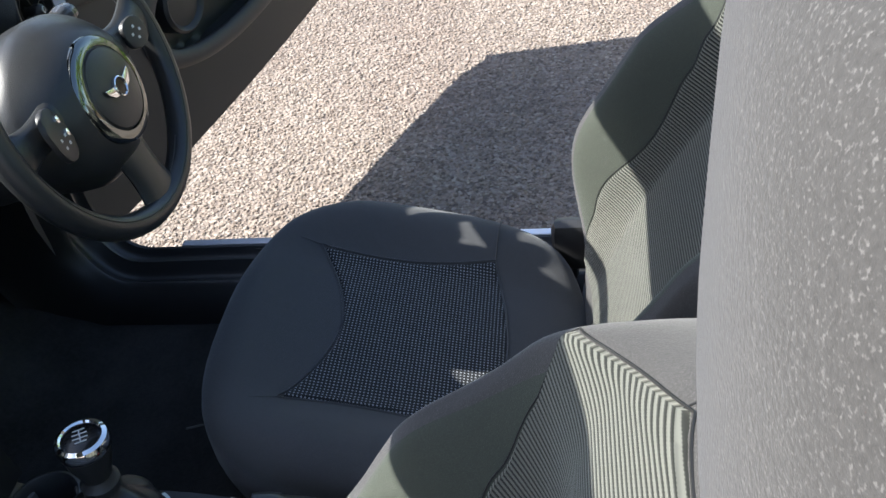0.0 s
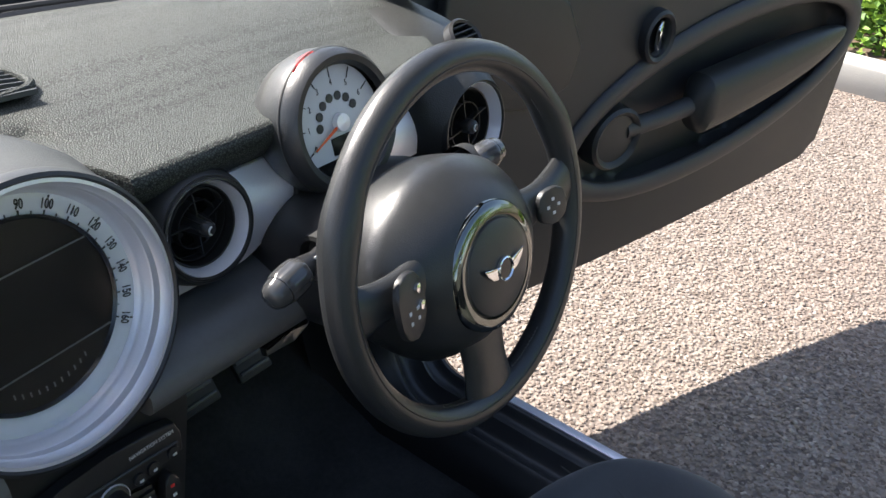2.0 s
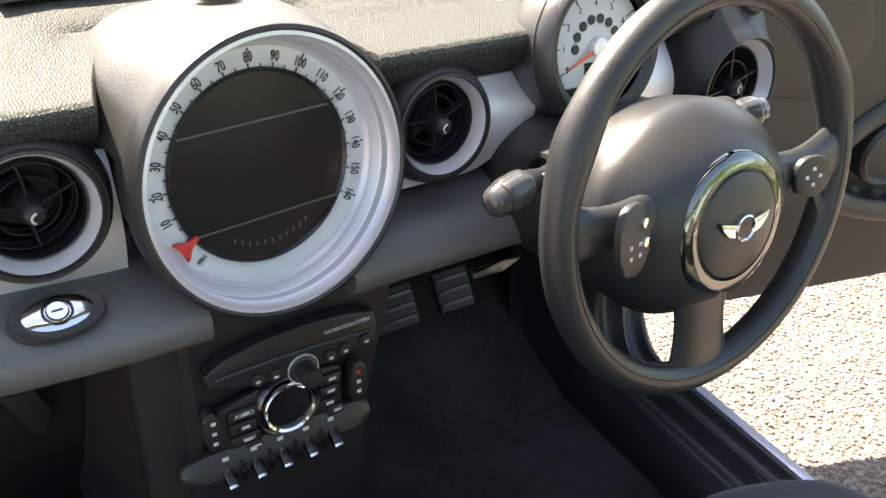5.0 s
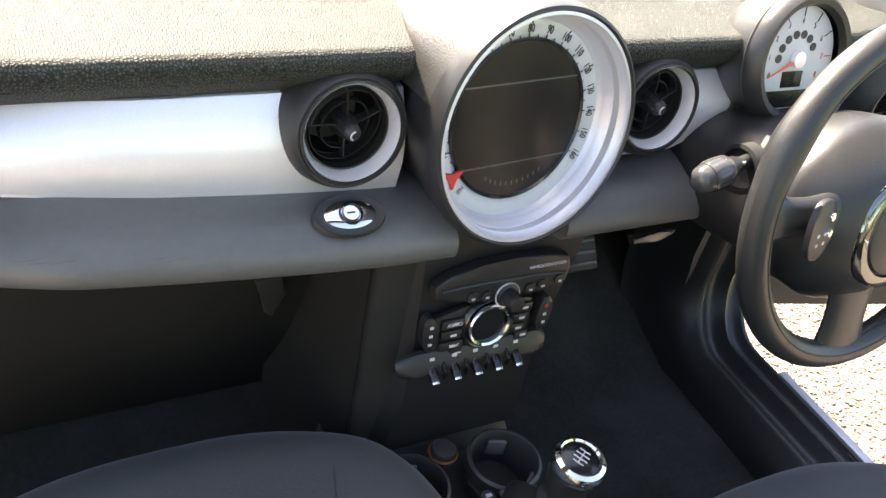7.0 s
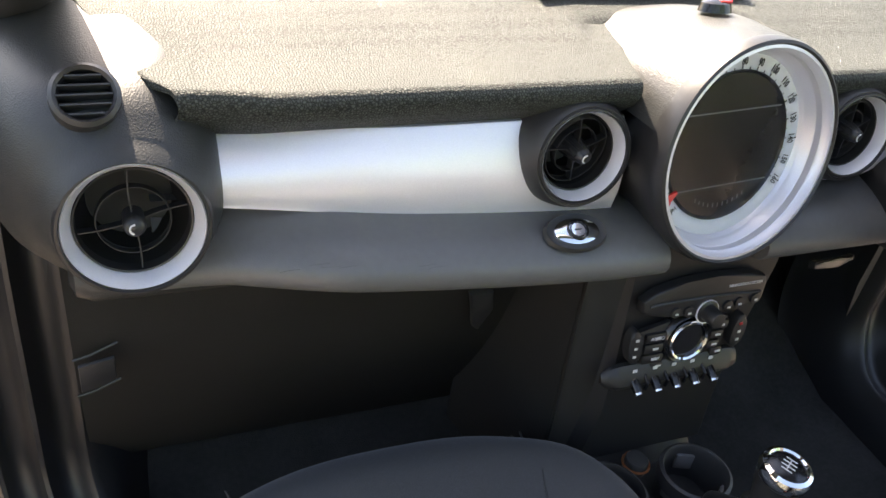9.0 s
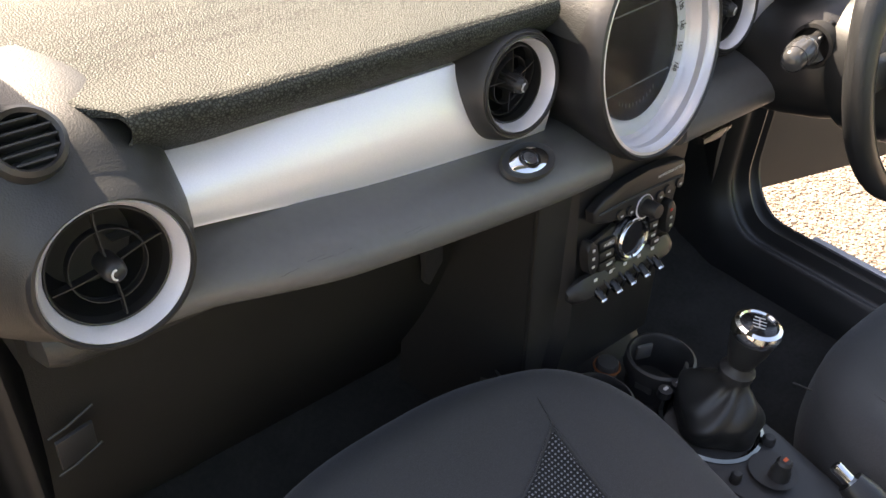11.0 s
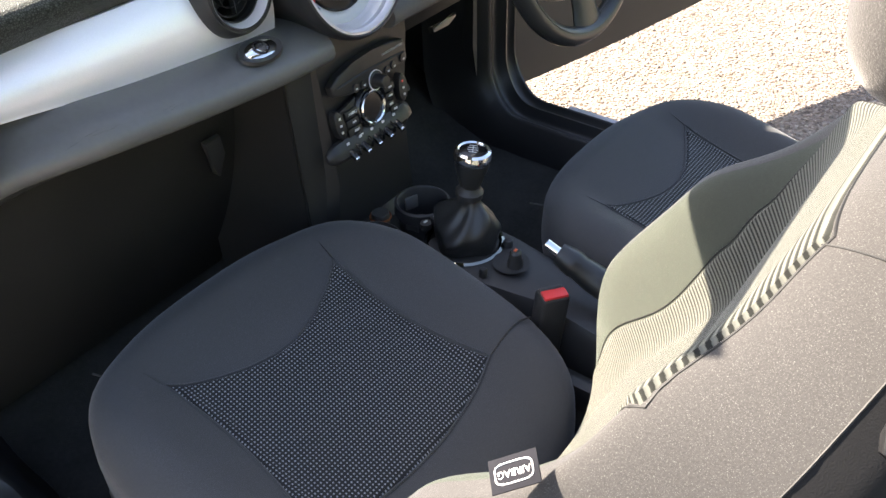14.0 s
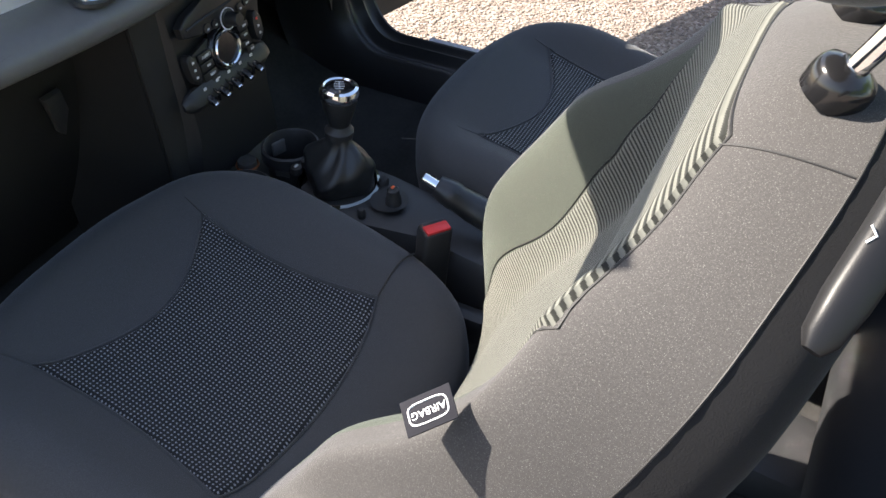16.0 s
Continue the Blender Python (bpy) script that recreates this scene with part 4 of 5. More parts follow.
# ---- centre stack and console ----
def build_stack():
    s = thing("radio_panel", None, "black centre console stack with radio, climate dial and toggle switches", "car radio")
    m = facing((-0.001, -0.034, 0.695), 9.0)
    part("stack_body", loft([[(-wl - 0.03, yb, z), (-wl, yf + 0.012, z), (-wl + 0.014, yf, z), (wr - 0.006, yf, z), (wr, yb, z)] for z, wl, wr, yf, yb in ((0.81, 0.090, 0.118, -0.016, 0.10), (0.76, 0.088, 0.112, -0.020, 0.10), (0.66, 0.086, 0.088, -0.030, 0.09), (0.60, 0.088, 0.084, -0.036, 0.08), (0.52, 0.10, 0.09, -0.036, 0.07))]), "panel", s, "dark plastic centre stack")
    levels = ((0.81, -0.002), (0.76, -0.003), (0.70, -0.006), (0.62, -0.011), (0.53, -0.016), (0.40, -0.02))
    part("stack_cheek", loft([[(-0.119, 0.03, z), (-0.118, -0.001 + dy, z), (-0.086, -0.012 + dy, z), (-0.070, -0.010 + dy, z), (-0.070, 0.11, z)] for z, dy in levels]), "cheek", s, "dark plastic side of the centre stack")
    part("recess_side", loft([[(-0.150, 0.17, z), (-0.132, 0.07, z), (-0.1195, 0.002 + dy, z), (-0.1195, 0.17, z)] for z, dy in levels]), "deep", s, "black side of the glovebox recess")
    part("cheek_seam", tube([(-0.1190, -0.0050, 0.80), (-0.1190, -0.0060, 0.76), (-0.1190, -0.0088, 0.70), (-0.1190, -0.0140, 0.62), (-0.1190, -0.0188, 0.53)], 0.0009, 6), "void", s)
    # radio: curved top with slot
    out = [(-0.066, 0.044), (-0.068, 0.058), (-0.052, 0.068), (-0.02, 0.075), (0.02, 0.0775), (0.06, 0.0755), (0.083, 0.070), (0.087, 0.058), (0.085, 0.040), (0.05, 0.035), (0.0, 0.033), (-0.04, 0.036)]
    rad = part("radio", slab(out[::-1], 0.012, m, 0.003, 3), "panel", s, "black radio front with a disc slot")
    part("disc_slot", tube([m @ Vector((x, 0.0505 + 0.004 * math.cos(x * 16), 0.0125)) for x in np.linspace(-0.060, 0.080, 16)], 0.0016, 6), "dark", rad)
    letters("radio_lettering", "NAVIGATION SYSTEM", 0.0052, m @ Matrix.Translation((0.058, 0.0635, 0.0122)) @ Matrix.Diagonal((0.85, 1, 1, 1)), "white", rad)
    for x, y in ((-0.026, 0.041), (-0.010, 0.040), (0.040, 0.040), (0.054, 0.042), (0.0745, 0.0445)):
        b = part("radio_button", lathe([(0.0062, 0.011), (0.0058, 0.0145), (0.0, 0.015)], m @ Matrix.Translation((x, y, 0)), 20), "panel", rad)
        part("button_mark", block((x, y - 0.001, 0.0152), (0.004, 0.0024, 0.0004), 0.0001, m), "white", b)
    part("volume_knob", lathe([(0.0135, 0.010), (0.0130, 0.013), (0.0098, 0.0145), (0.0088, 0.030), (0.0078, 0.032), (0.0, 0.0325)], m @ Matrix.Translation((0.015, 0.036, 0)), 32), "panel", rad)
    part("knob_ring", lathe([(0.0142, 0.0115), (0.0138, 0.0135), (0.0130, 0.0132)], m @ Matrix.Translation((0.015, 0.036, 0)), 32, False), "silver", rad)
    # climate controls
    cl = part("climate_panel", slab([(-0.060, -0.026), (-0.060, 0.018), (-0.024, 0.026), (0.03, 0.026), (0.052, 0.022), (0.052, -0.022), (0.03, -0.028), (-0.03, -0.030)][::-1], 0.006, m, 0.002), "panel", s)
    part("climate_dial", lathe([(0.0, 0.010), (0.0195, 0.010), (0.021, 0.008)], m @ Matrix.Translation((0, 0.002, 0)), 48), "gloss", cl, "gloss black climate dial")
    part("dial_ring", lathe([(0.0200, 0.009), (0.0205, 0.013), (0.0225, 0.0145), (0.0242, 0.012), (0.0246, 0.006)], m @ Matrix.Translation((0, 0.002, 0)), 64, False), "chrome", cl, "polished chrome dial ring")
    part("dial_collar", lathe([(0.0250, 0.010), (0.0285, 0.012), (0.0315, 0.008), (0.032, 0.0)], m @ Matrix.Translation((0, 0.004, 0)), 48, False), "gloss", cl)
    for x, y, w_, h_ in ((-0.040, 0.010, 0.026, 0.011), (-0.041, -0.003, 0.024, 0.011), (-0.040, -0.016, 0.026, 0.011), (0.040, 0.014, 0.022, 0.010), (0.038, 0.002, 0.018, 0.010), (0.036, -0.010, 0.016, 0.009), (-0.033, -0.026, 0.016, 0.010), (0.043, -0.020, 0.015, 0.010)):
        b = part("climate_button", block((x, y, 0.007), (w_, h_, 0.006), 0.0015, m), "panel", cl)
        part("button_mark", block((x + 0.002, y, 0.0102), (0.007, 0.0028, 0.0004), 0.0001, m), "white", b)
    letters("auto_lettering", "AUTO", 0.0062, m @ Matrix.Translation((-0.039, 0.010, 0.0104)), "white", cl)
    letters("max_lettering", "MAX", 0.0050, m @ Matrix.Translation((-0.037, -0.0155, 0.0104)), "white", cl)
    for x, mk in ((-0.066, "white"), (0.066, "red")):
        pd = part("switch_pod", slab(oval(0.0085, 0.021, 28), 0.012, m @ Matrix.Translation((x, 0.003, 0)) @ pose(0, 0, 0, 0, 0, -6 if x > 0 else 6), 0.003), "panel", s)
        for yy in (0.010, 0.0, -0.010):
            part("switch_mark", block((x, 0.003 + yy, 0.0125), (0.004, 0.0032, 0.0006), 0.0002, m), mk if yy > 0 else "white", pd)
    # toggle switches
    tg = part("toggle_bar", loft([[tuple(m @ Vector((x, y * k - 0.036, z * k * 0.7))) for y, z in ((0.016, 0.002), (0.015, 0.010), (0.004, 0.020), (-0.006, 0.022), (-0.014, 0.012), (-0.015, 0.0))] for x, k in ((-0.096, 0.35), (-0.090, 0.75), (-0.076, 1.0), (-0.02, 1.0), (0.04, 1.0), (0.062, 1.0), (0.074, 0.75), (0.079, 0.35))]), "panel", s, "black bar with five toggle switches")
    for i, x in enumerate((-0.060, -0.035, -0.011, 0.013, 0.037)):
        part("toggle", tube([m @ Vector((x, -0.038, 0.010)), m @ Vector((x, -0.042, 0.018)), m @ Vector((x, -0.046, 0.0235))], [0.0058, 0.0055, 0.0045], 12), "gloss", tg)
        part("toggle_tip", tube([m @ Vector((x, -0.0463, 0.0233)), m @ Vector((x, -0.0477, 0.0250))], 0.0048, 12), "chrome", tg)
        part("toggle_mark", block((x, -0.0265, 0.0113), (0.0055, 0.004, 0.0006), 0.0002, m), "white", tg)
        if i < 4:
            part("guard", tube([m @ Vector((x + 0.0122, -0.032, 0.012)), m @ Vector((x + 0.0122, -0.038, 0.021)), m @ Vector((x + 0.0122, -0.047, 0.018))], 0.0020, 8), "gloss", tg)


def build_console():
    c = thing("centre_console", None, "low black centre console with two cup holders", "console")
    def ring(y, wl, wr, z):
        return [(-wl, y, 0.29), (-wl, y, z - 0.03), (-wl + 0.012, y, z - 0.006), (-wl + 0.03, y, z), (wr - 0.03, y, z), (wr - 0.012, y, z - 0.006), (wr, y, z - 0.03), (wr, y, 0.29)]
    part("console_body", loft([ring(0.10, 0.128, 0.085, 0.52), ring(-0.03, 0.128, 0.085, 0.525), ring(-0.045, 0.127, 0.085, 0.498), ring(-0.09, 0.124, 0.085, 0.492), ring(-0.140, 0.100, 0.080, 0.496), ring(-0.152, 0.095, 0.080, 0.524), ring(-0.25, 0.060, 0.075, 0.522), ring(-0.34, 0.036, 0.07, 0.512), ring(-0.48, 0.036, 0.075, 0.49), ring(-0.60, 0.05, 0.075, 0.45), ring(-0.68, 0.07, 0.07, 0.36), ring(-1.05, 0.07, 0.07, 0.325)]), "console", c, "black plastic tunnel console")
    for x in (0.029, -0.083):
        m = Matrix.Translation((x, -0.100, 0.540))
        cup = part("cup_holder", lathe([(0.0385, -0.055), (0.0355, -0.05), (0.0355, 0.002), (0.038, 0.006), (0.0415, 0.004), (0.0425, -0.012)], m, 48, False), "black", c, "black round cup holder")
        part("cup_base", lathe([(0.036, -0.050), (0.0, -0.050)], m, 32, False), "rubber", cup)
        for a in (70, 190, 310):
            part("cup_tab", block((0.033, 0, -0.018), (0.005, 0.022, 0.022), 0.002, m @ pose(0, 0, 0, 0, 0, a)), "dash_low", cup)
    lg = part("power_socket", lathe([(0.0135, -0.01), (0.0135, 0.006), (0.012, 0.008), (0.0, 0.0085)], Matrix.Translation((-0.028, -0.066, 0.535)), 32), "black", c)
    part("socket_ring", lathe([(0.0138, 0.0), (0.0158, 0.003), (0.0168, 0.0)], Matrix.Translation((-0.028, -0.066, 0.535)), 32, False), "copper", lg, "dull amber ring")
    for x, y in ((-0.012, -0.138), (0.008, -0.141)):
        b = part("console_button", lathe([(0.0085, -0.004), (0.008, 0.005), (0.0, 0.0065)], Matrix.Translation((x, y, 0.540)), 20), "black", c)
        part("button_mark", block((x, y, 0.5468), (0.007, 0.004, 0.0005), 0.0001), "white", b)
    for x, y, r in ((0.037, -0.248, 0.0075), (-0.035, -0.255, 0.006)):
        part("console_button", lathe([(r, -0.004), (r, 0.006), (r * 0.7, 0.009), (0.0, 0.0095)], Matrix.Translation((x, y, 0.522)), 20), "black", c)
    rec = part("mirror_recess", lathe([(0.026, 0.003), (0.022, 0.001), (0.0, -0.001)], Matrix.Translation((0.004, -0.275, 0.5225)), 32), "black", c)
    part("mirror_knob", lathe([(0.0115, 0.0), (0.0105, 0.012), (0.0085, 0.016), (0.0085, 0.025), (0.006, 0.028), (0.0, 0.0285)], Matrix.Translation((0.002, -0.283, 0.5225)), 24), "black", rec)
    part("knob_mark", block((0.002, -0.283, 0.5515), (0.006, 0.004, 0.001), 0.0003), "orange", rec)


def build_gear():
    g = thing("gear_lever", None, "gear lever with black leather gaiter and chrome-ringed knob", "gear lever")
    base, top = Vector((0.010, -0.192, 0.525)), Vector((0.0155, -0.201, 0.656))
    ax = (top - base).normalized()
    def boot(u, v):
        a = 2 * math.pi * u
        fold = math.sin(3 * a + 2.0 + 5 * v) + 0.6 * math.sin(7 * a - 9 * v)
        r = 0.043 + 0.003 * math.sin(math.pi * min(1.0, v / 0.75)) - 0.027 * smooth01(0.30, 0.92, v) + 0.0032 * fold * math.sin(math.pi * min(1.0, v * 1.05))
        p = base.lerp(base + (top - base) * 0.62, v)
        sq = 1.0 + 0.10 * math.cos(4 * a) * (1 - v)
        return (p.x + r * sq * math.cos(a), p.y + r * sq * 1.05 * math.sin(a), p.z - 0.012 * math.sin(2.4 * a + 0.6) * math.sin(math.pi * v) * 0.8)
    part("gaiter", sheet(boot, 64, 36), "leather", g, "wrinkled black leather gaiter")
    part("gaiter_ring", lathe([(0.050, 0.004), (0.054, 0.007), (0.058, 0.005), (0.0595, 0.0)], Matrix.Translation((0.008, -0.192, 0.5185)), 48, False), "dim_chrome", g, "bright gaiter ring")
    k = Matrix.Translation(base + (top - base) * 0.62) @ ax.to_track_quat("Z", "Y").to_matrix().to_4x4()
    part("collar", lathe([(0.019, -0.004), (0.0195, 0.004), (0.016, 0.008), (0.0135, 0.016)], k, 32, False), "black", g)
    part("knob", lathe([(0.0135, 0.010), (0.0165, 0.022), (0.0215, 0.038), (0.0235, 0.050), (0.0238, 0.055)], k, 40, False), "leather", g)
    part("knob_ring", lathe([(0.0240, 0.054), (0.0258, 0.057), (0.0262, 0.063), (0.0245, 0.0685), (0.0205, 0.0705), (0.0185, 0.0685)], k, 56, False), "chrome", g, "polished chrome knob ring")
    cap = part("knob_cap", lathe([(0.0195, 0.0685), (0.012, 0.0705), (0.0, 0.071)], k, 40, False), "gloss", g)
    km = k @ Matrix.Translation((0, 0, 0.0712))
    for x in (-0.008, -0.0027, 0.0027, 0.008):
        part("shift_line", block((x, 0, 0), (0.0011, 0.014 if abs(x) < 0.006 else 0.011, 0.0005), 0, km), "white", cap)
    part("shift_line", block((0, 0, 0), (0.0165, 0.0011, 0.0005), 0, km), "white", cap)


def build_handbrake():
    h = thing("handbrake", None, "black handbrake lever with a bright release button", "handbrake")
    a, b = Vector((0.011, -0.344, 0.570)), Vector((0.036, -0.60, 0.455))
    part("lever", tube([a.lerp(b, k) for k in (0.0, 0.06, 0.10, 0.11, 0.2, 0.5, 0.85, 1.0)], [0.0140, 0.0180, 0.0190, 0.0175, 0.0200, 0.0195, 0.0170, 0.0165], 24), "leather", h)
    part("grip_ring", tube([a.lerp(b, 0.105), a.lerp(b, 0.115)], 0.0163, 24), "dark", h)
    part("release_button", tube([a.lerp(b, -0.075), a.lerp(b, -0.07), a.lerp(b, 0.01)], [0.0055, 0.0068, 0.0068], 20), "chrome", h, "bright metal release button")
    part("boot", loft([[(0.03 + w * math.cos(t) * 0.7, -0.50 + dy + 0.08 * math.sin(t), z) for t in np.linspace(0, 2 * math.pi, 25)[:-1]] for w, dy, z in ((0.05, 0.0, 0.49), (0.042, -0.01, 0.52), (0.028, -0.03, 0.54))]), "leather", h)


def build_buckle():
    b = thing("seat_belt_buckle", None, "black seat belt buckle with a red release button", "seat belt buckle")
    m = Matrix.Translation((-0.048, -0.366, 0.488)) @ pose(0, 0, 0, 3, 4, -34)
    part("body", block((0, 0, 0.0), (0.040, 0.028, 0.135), 0.006, m, 3), "black", b)
    part("release_button", block((0, -0.004, 0.0665), (0.034, 0.016, 0.006), 0.002, m), "red", b, "bright red push button")
    part("slot", block((0, 0.0090, 0.0672), (0.030, 0.004, 0.002), 0.0008, m), "dark", b)
    part("stem", block((0, 0.0, -0.10), (0.03, 0.014, 0.09), 0.004, m), "gloss", b)
    part("collar", block((0, 0.0, -0.064), (0.046, 0.034, 0.016), 0.006, m, 3), "gloss", b)
    part("anchor_cover", block((0.0, -0.02, -0.13), (0.055, 0.05, 0.03), 0.008, m), "dash_low", b)


# ---- seats ----
def seat(cx, y0, z0, label, tag):
    """cx: middle; y0, z0: the middle of the cushion's front edge line and the height of its crest."""
    th = thing("front_seat", None, label, "car seat", "front seats")
    HW, LEN = 0.257, 0.455

    def H(u, v):
        """Top of the cushion at u across, v back from the front (0 to LEN), without the rounding at its rim."""
        z = z0 - 0.024 * smooth01(0.045, 0.135, v) - 0.255 * max(0.0, v - 0.12)
        z += 0.040 * smooth01(0.11, 0.215, abs(u)) * smooth01(-0.02, 0.18, v)
        return z

    def outline(a):
        c, s = math.cos(a), math.sin(a)
        p = 2.7 if s > 0 else 3.6
        x = HW * math.copysign(abs(c) ** (2 / p), c)
        y = math.copysign(abs(s) ** (2 / p), s)
        return x, (-0.24 + 0.24 * y if s > 0 else -0.24 + 0.26 * y)

    def cushion(u, v):
        a = 2 * math.pi * u
        ox, oy = outline(a)
        if v <= 0.72:
            k = v / 0.72
            k = 1 - (1 - k) ** 1.6
            f, drop = k * 0.985, 0.0
            q = max(0.0, (f - 0.70) / 0.285)
            drop = 0.045 * (1 - math.sqrt(max(0.0, 1 - min(1, q) ** 2.2)))
            x, y = ox * f, -0.24 + (oy + 0.24) * f
            return (cx + x, y0 + y, H(x, -y) - drop)
        k = (v - 0.72) / 0.28
        f = 0.985 + 0.018 * math.sin(math.pi * k) - 0.10 * k * k
        x, y = ox * f, -0.24 + (oy + 0.24) * f
        return (cx + x, y0 + y, H(ox * 0.985, 0.24 - (oy + 0.24) * 0.985) - 0.045 - 0.155 * k)
    part("cushion", sheet(cushion, 72, 40), "cloth", th, "black cloth seat cushion")

    # centre panel of dotted mesh cloth: concave front and sides
    def pan(u, v, off=0.0035):
        yf = -0.121 - 0.050 * math.sin(math.pi * u)
        yr = -0.362 - 0.022 * math.sin(math.pi * u)
        y = yf + (yr - yf) * v
        w = 0.139 - 0.013 * math.sin(math.pi * v) + 0.016 * v
        x = -w + 2 * w * u
        e = min(u, 1 - u, v, 1 - v)
        return (cx + x, y0 + y, H(x, -y) + (off if e > 0.001 else -0.002))
    part("centre_panel", sheet(pan, 40, 40), "dots", th, "dotted mesh cloth centre panel")
    # seams
    edge = [pan(u, 0, 0.001) for u in np.linspace(0, 1, 17)] + [pan(1, v, 0.001) for v in np.linspace(0, 1, 17)[1:]] + [pan(u, 1, 0.001) for u in np.linspace(1, 0, 17)[1:]] + [pan(0, v, 0.001) for v in np.linspace(1, 0, 17)[1:-1]]
    part("panel_seam", tube([(p[0], p[1], H(p[0] - cx, y0 - p[1]) + 0.0010) for p in edge], 0.0016, 6, True), "cloth", th)
    for sx in (-1, 1):
        line = []
        for k in np.linspace(0, 1, 9):
            x, y = sx * (0.139 + 0.026 * k), -0.121 + 0.111 * k
            q = max(0.0, (((abs(x) / HW) ** 2.35 + max(0, (y + 0.24) / 0.24) ** 2.35) ** (1 / 2.35) - 0.70) / 0.285)
            line.append((cx + x, y0 + y, H(x, -y) - 0.045 * (1 - math.sqrt(max(0.0, 1 - min(1, q) ** 2.2))) + 0.0004))
        part("seam", tube(line, 0.0013, 6), "dark", th)
        line = []
        for k in np.linspace(0, 1, 7):
            x, y = sx * (0.155 + 0.080 * k), -0.362 - 0.008 * k
            q = max(0.0, (abs(x) / HW - 0.70) / 0.285)
            line.append((cx + x, y0 + y, H(x, -y) - 0.045 * (1 - math.sqrt(max(0.0, 1 - min(1, q) ** 2.2))) + 0.0004))
        part("seam", tube(line, 0.0013, 6), "dark", th)
    part("seat_base", block((cx, y0 - 0.24, z0 - 0.22), (0.44, 0.40, 0.10), 0.02), "black", th)
    for sx in (-1, 1):
        part("side_trim", block((cx + sx * 0.245, y0 - 0.30, z0 - 0.165), (0.03, 0.36, 0.05), 0.012), "black", th)
        part("seat_rail", block((cx + sx * 0.17, y0 - 0.30, 0.315), (0.035, 0.50, 0.04), 0.006), "black", th)
    part("height_lever", tube([(cx - 0.278, y0 - 0.10, z0 - 0.090), (cx - 0.284, y0 - 0.13, z0 - 0.092), (cx - 0.286, y0 - 0.20, z0 - 0.105), (cx - 0.28, y0 - 0.32, z0 - 0.13)], [0.004, 0.011, 0.014, 0.012], 14), "black", th)

    # backrest: s up the back, u across, f forward
    piv = Vector((cx, y0 - 0.506, z0 - 0.122))
    up, fw = Vector((0, -0.432, 0.902)), Vector((0, 0.902, 0.432))
    TOP = 0.634
    half = [(0.0, 0.642), (0.05, 0.640), (0.094, 0.627), (0.135, 0.602), (0.168, 0.576), (0.198, 0.552), (0.218, 0.515), (0.230, 0.489), (0.243, 0.43), (0.250, 0.36), (0.250, 0.26), (0.243, 0.16), (0.228, 0.06), (0.205, -0.03), (0.15, -0.05), (0.0, -0.055)]
    ang = np.array([math.atan2(x, z - 0.30) for x, z in half])
    rad = np.array([math.hypot(x, z - 0.30) for x, z in half])
    tab = np.interp(np.linspace(-0.12, math.pi + 0.12, 400), np.concatenate([-ang[2:0:-1], ang, 2 * math.pi - ang[-2:-4:-1]]), np.concatenate([rad[2:0:-1], rad, rad[-2:-4:-1]]))
    tab = np.convolve(np.pad(tab, 9, mode="edge"), np.ones(19) / 19, "valid")

    def R(th):
        return float(np.interp(th, np.linspace(-0.12, math.pi + 0.12, 400), tab))

    def rear(s):
        return -0.022 + 0.05 * max(0.0, 0.50 - s)

    def F(u, s):
        """How far the front stands forward at u, s, before the roll-off at its edge."""
        bol = 0.094 * smooth01(0.115, 0.215, abs(u)) * smooth01(-0.05, 0.2, s) * (1 - 0.80 * smooth01(0.33, 0.51, s))
        lumbar = 0.018 * math.exp(-((s - 0.17) / 0.13) ** 2)
        return 0.006 + bol + lumbar + 0.034 * smooth01(0.38, 0.53, s)

    def surf(u, s):
        rr = R(math.atan2(abs(u), s - 0.30))
        d_ = rr - math.hypot(u, s - 0.30)
        q = min(1.0, max(0.0, 1 - d_ / (0.026 + 0.028 * smooth01(0.465, 0.58, s))))
        b = rear(s)
        return b + (F(u, s) - b) * (1 - q ** (2.8 - 0.8 * smooth01(0.45, 0.53, s)))

    def at(u, s, f):
        p = piv + up * s + fw * f
        return (p.x + u, p.y, p.z)

    def front(a, v):
        th_ = 2 * math.pi * a
        k = max(0.002, 1 - (1 - v) ** 1.9)
        rr = R(min(th_, 2 * math.pi - th_)) * k
        u, s = rr * math.sin(th_), 0.30 + rr * math.cos(th_)
        return at(u, s, surf(u, s))
    part("backrest", sheet(lambda a, v: front(a, 0.63 * v), 140, 48), "cloth_front", th, "smooth dark grey-green cloth backrest with side bolsters")
    part("side_cover", sheet(lambda a, v: front(a, 0.63 + 0.37 * v), 140, 26), "cloth_grey", th, "speckled grey cloth side panels")

    def behind(a, v):
        th_ = 2 * math.pi * a
        rr = max(0.001, R(min(th_, 2 * math.pi - th_)) * (1 - v ** 2.2))
        u, s = rr * math.sin(th_), 0.30 + rr * math.cos(th_)
        return at(u, s, rear(s) - 0.070 * math.sqrt(min(1.0, v * 1.4)))
    # The shell's shade is put into its near-black cloth colour.
    part("back_shell", sheet(behind, 96, 24), "shaded_rear_cloth", th, "black back of the seat, darkened further for shade")

    def ribw(s):
        t = ((-0.1, 0.20), (0.0, 0.20), (0.12, 0.168), (0.25, 0.152), (0.35, 0.160), (0.40, 0.170), (0.46, 0.180), (0.500, 0.186), (0.520, 0.188))
        if s > 0.52:
            return 0.188 - 0.099 * (s - 0.52) / 0.068
        for (a, p), (b, q) in zip(t, t[1:]):
            if s <= b:
                return p + (q - p) * smooth01(a, b, s)

    gx, gs = np.linspace(0.0, 0.21, 22), np.linspace(0.0, 0.60, 121)
    dep = np.array([[surf(x, s) for s in gs] for x in gx])
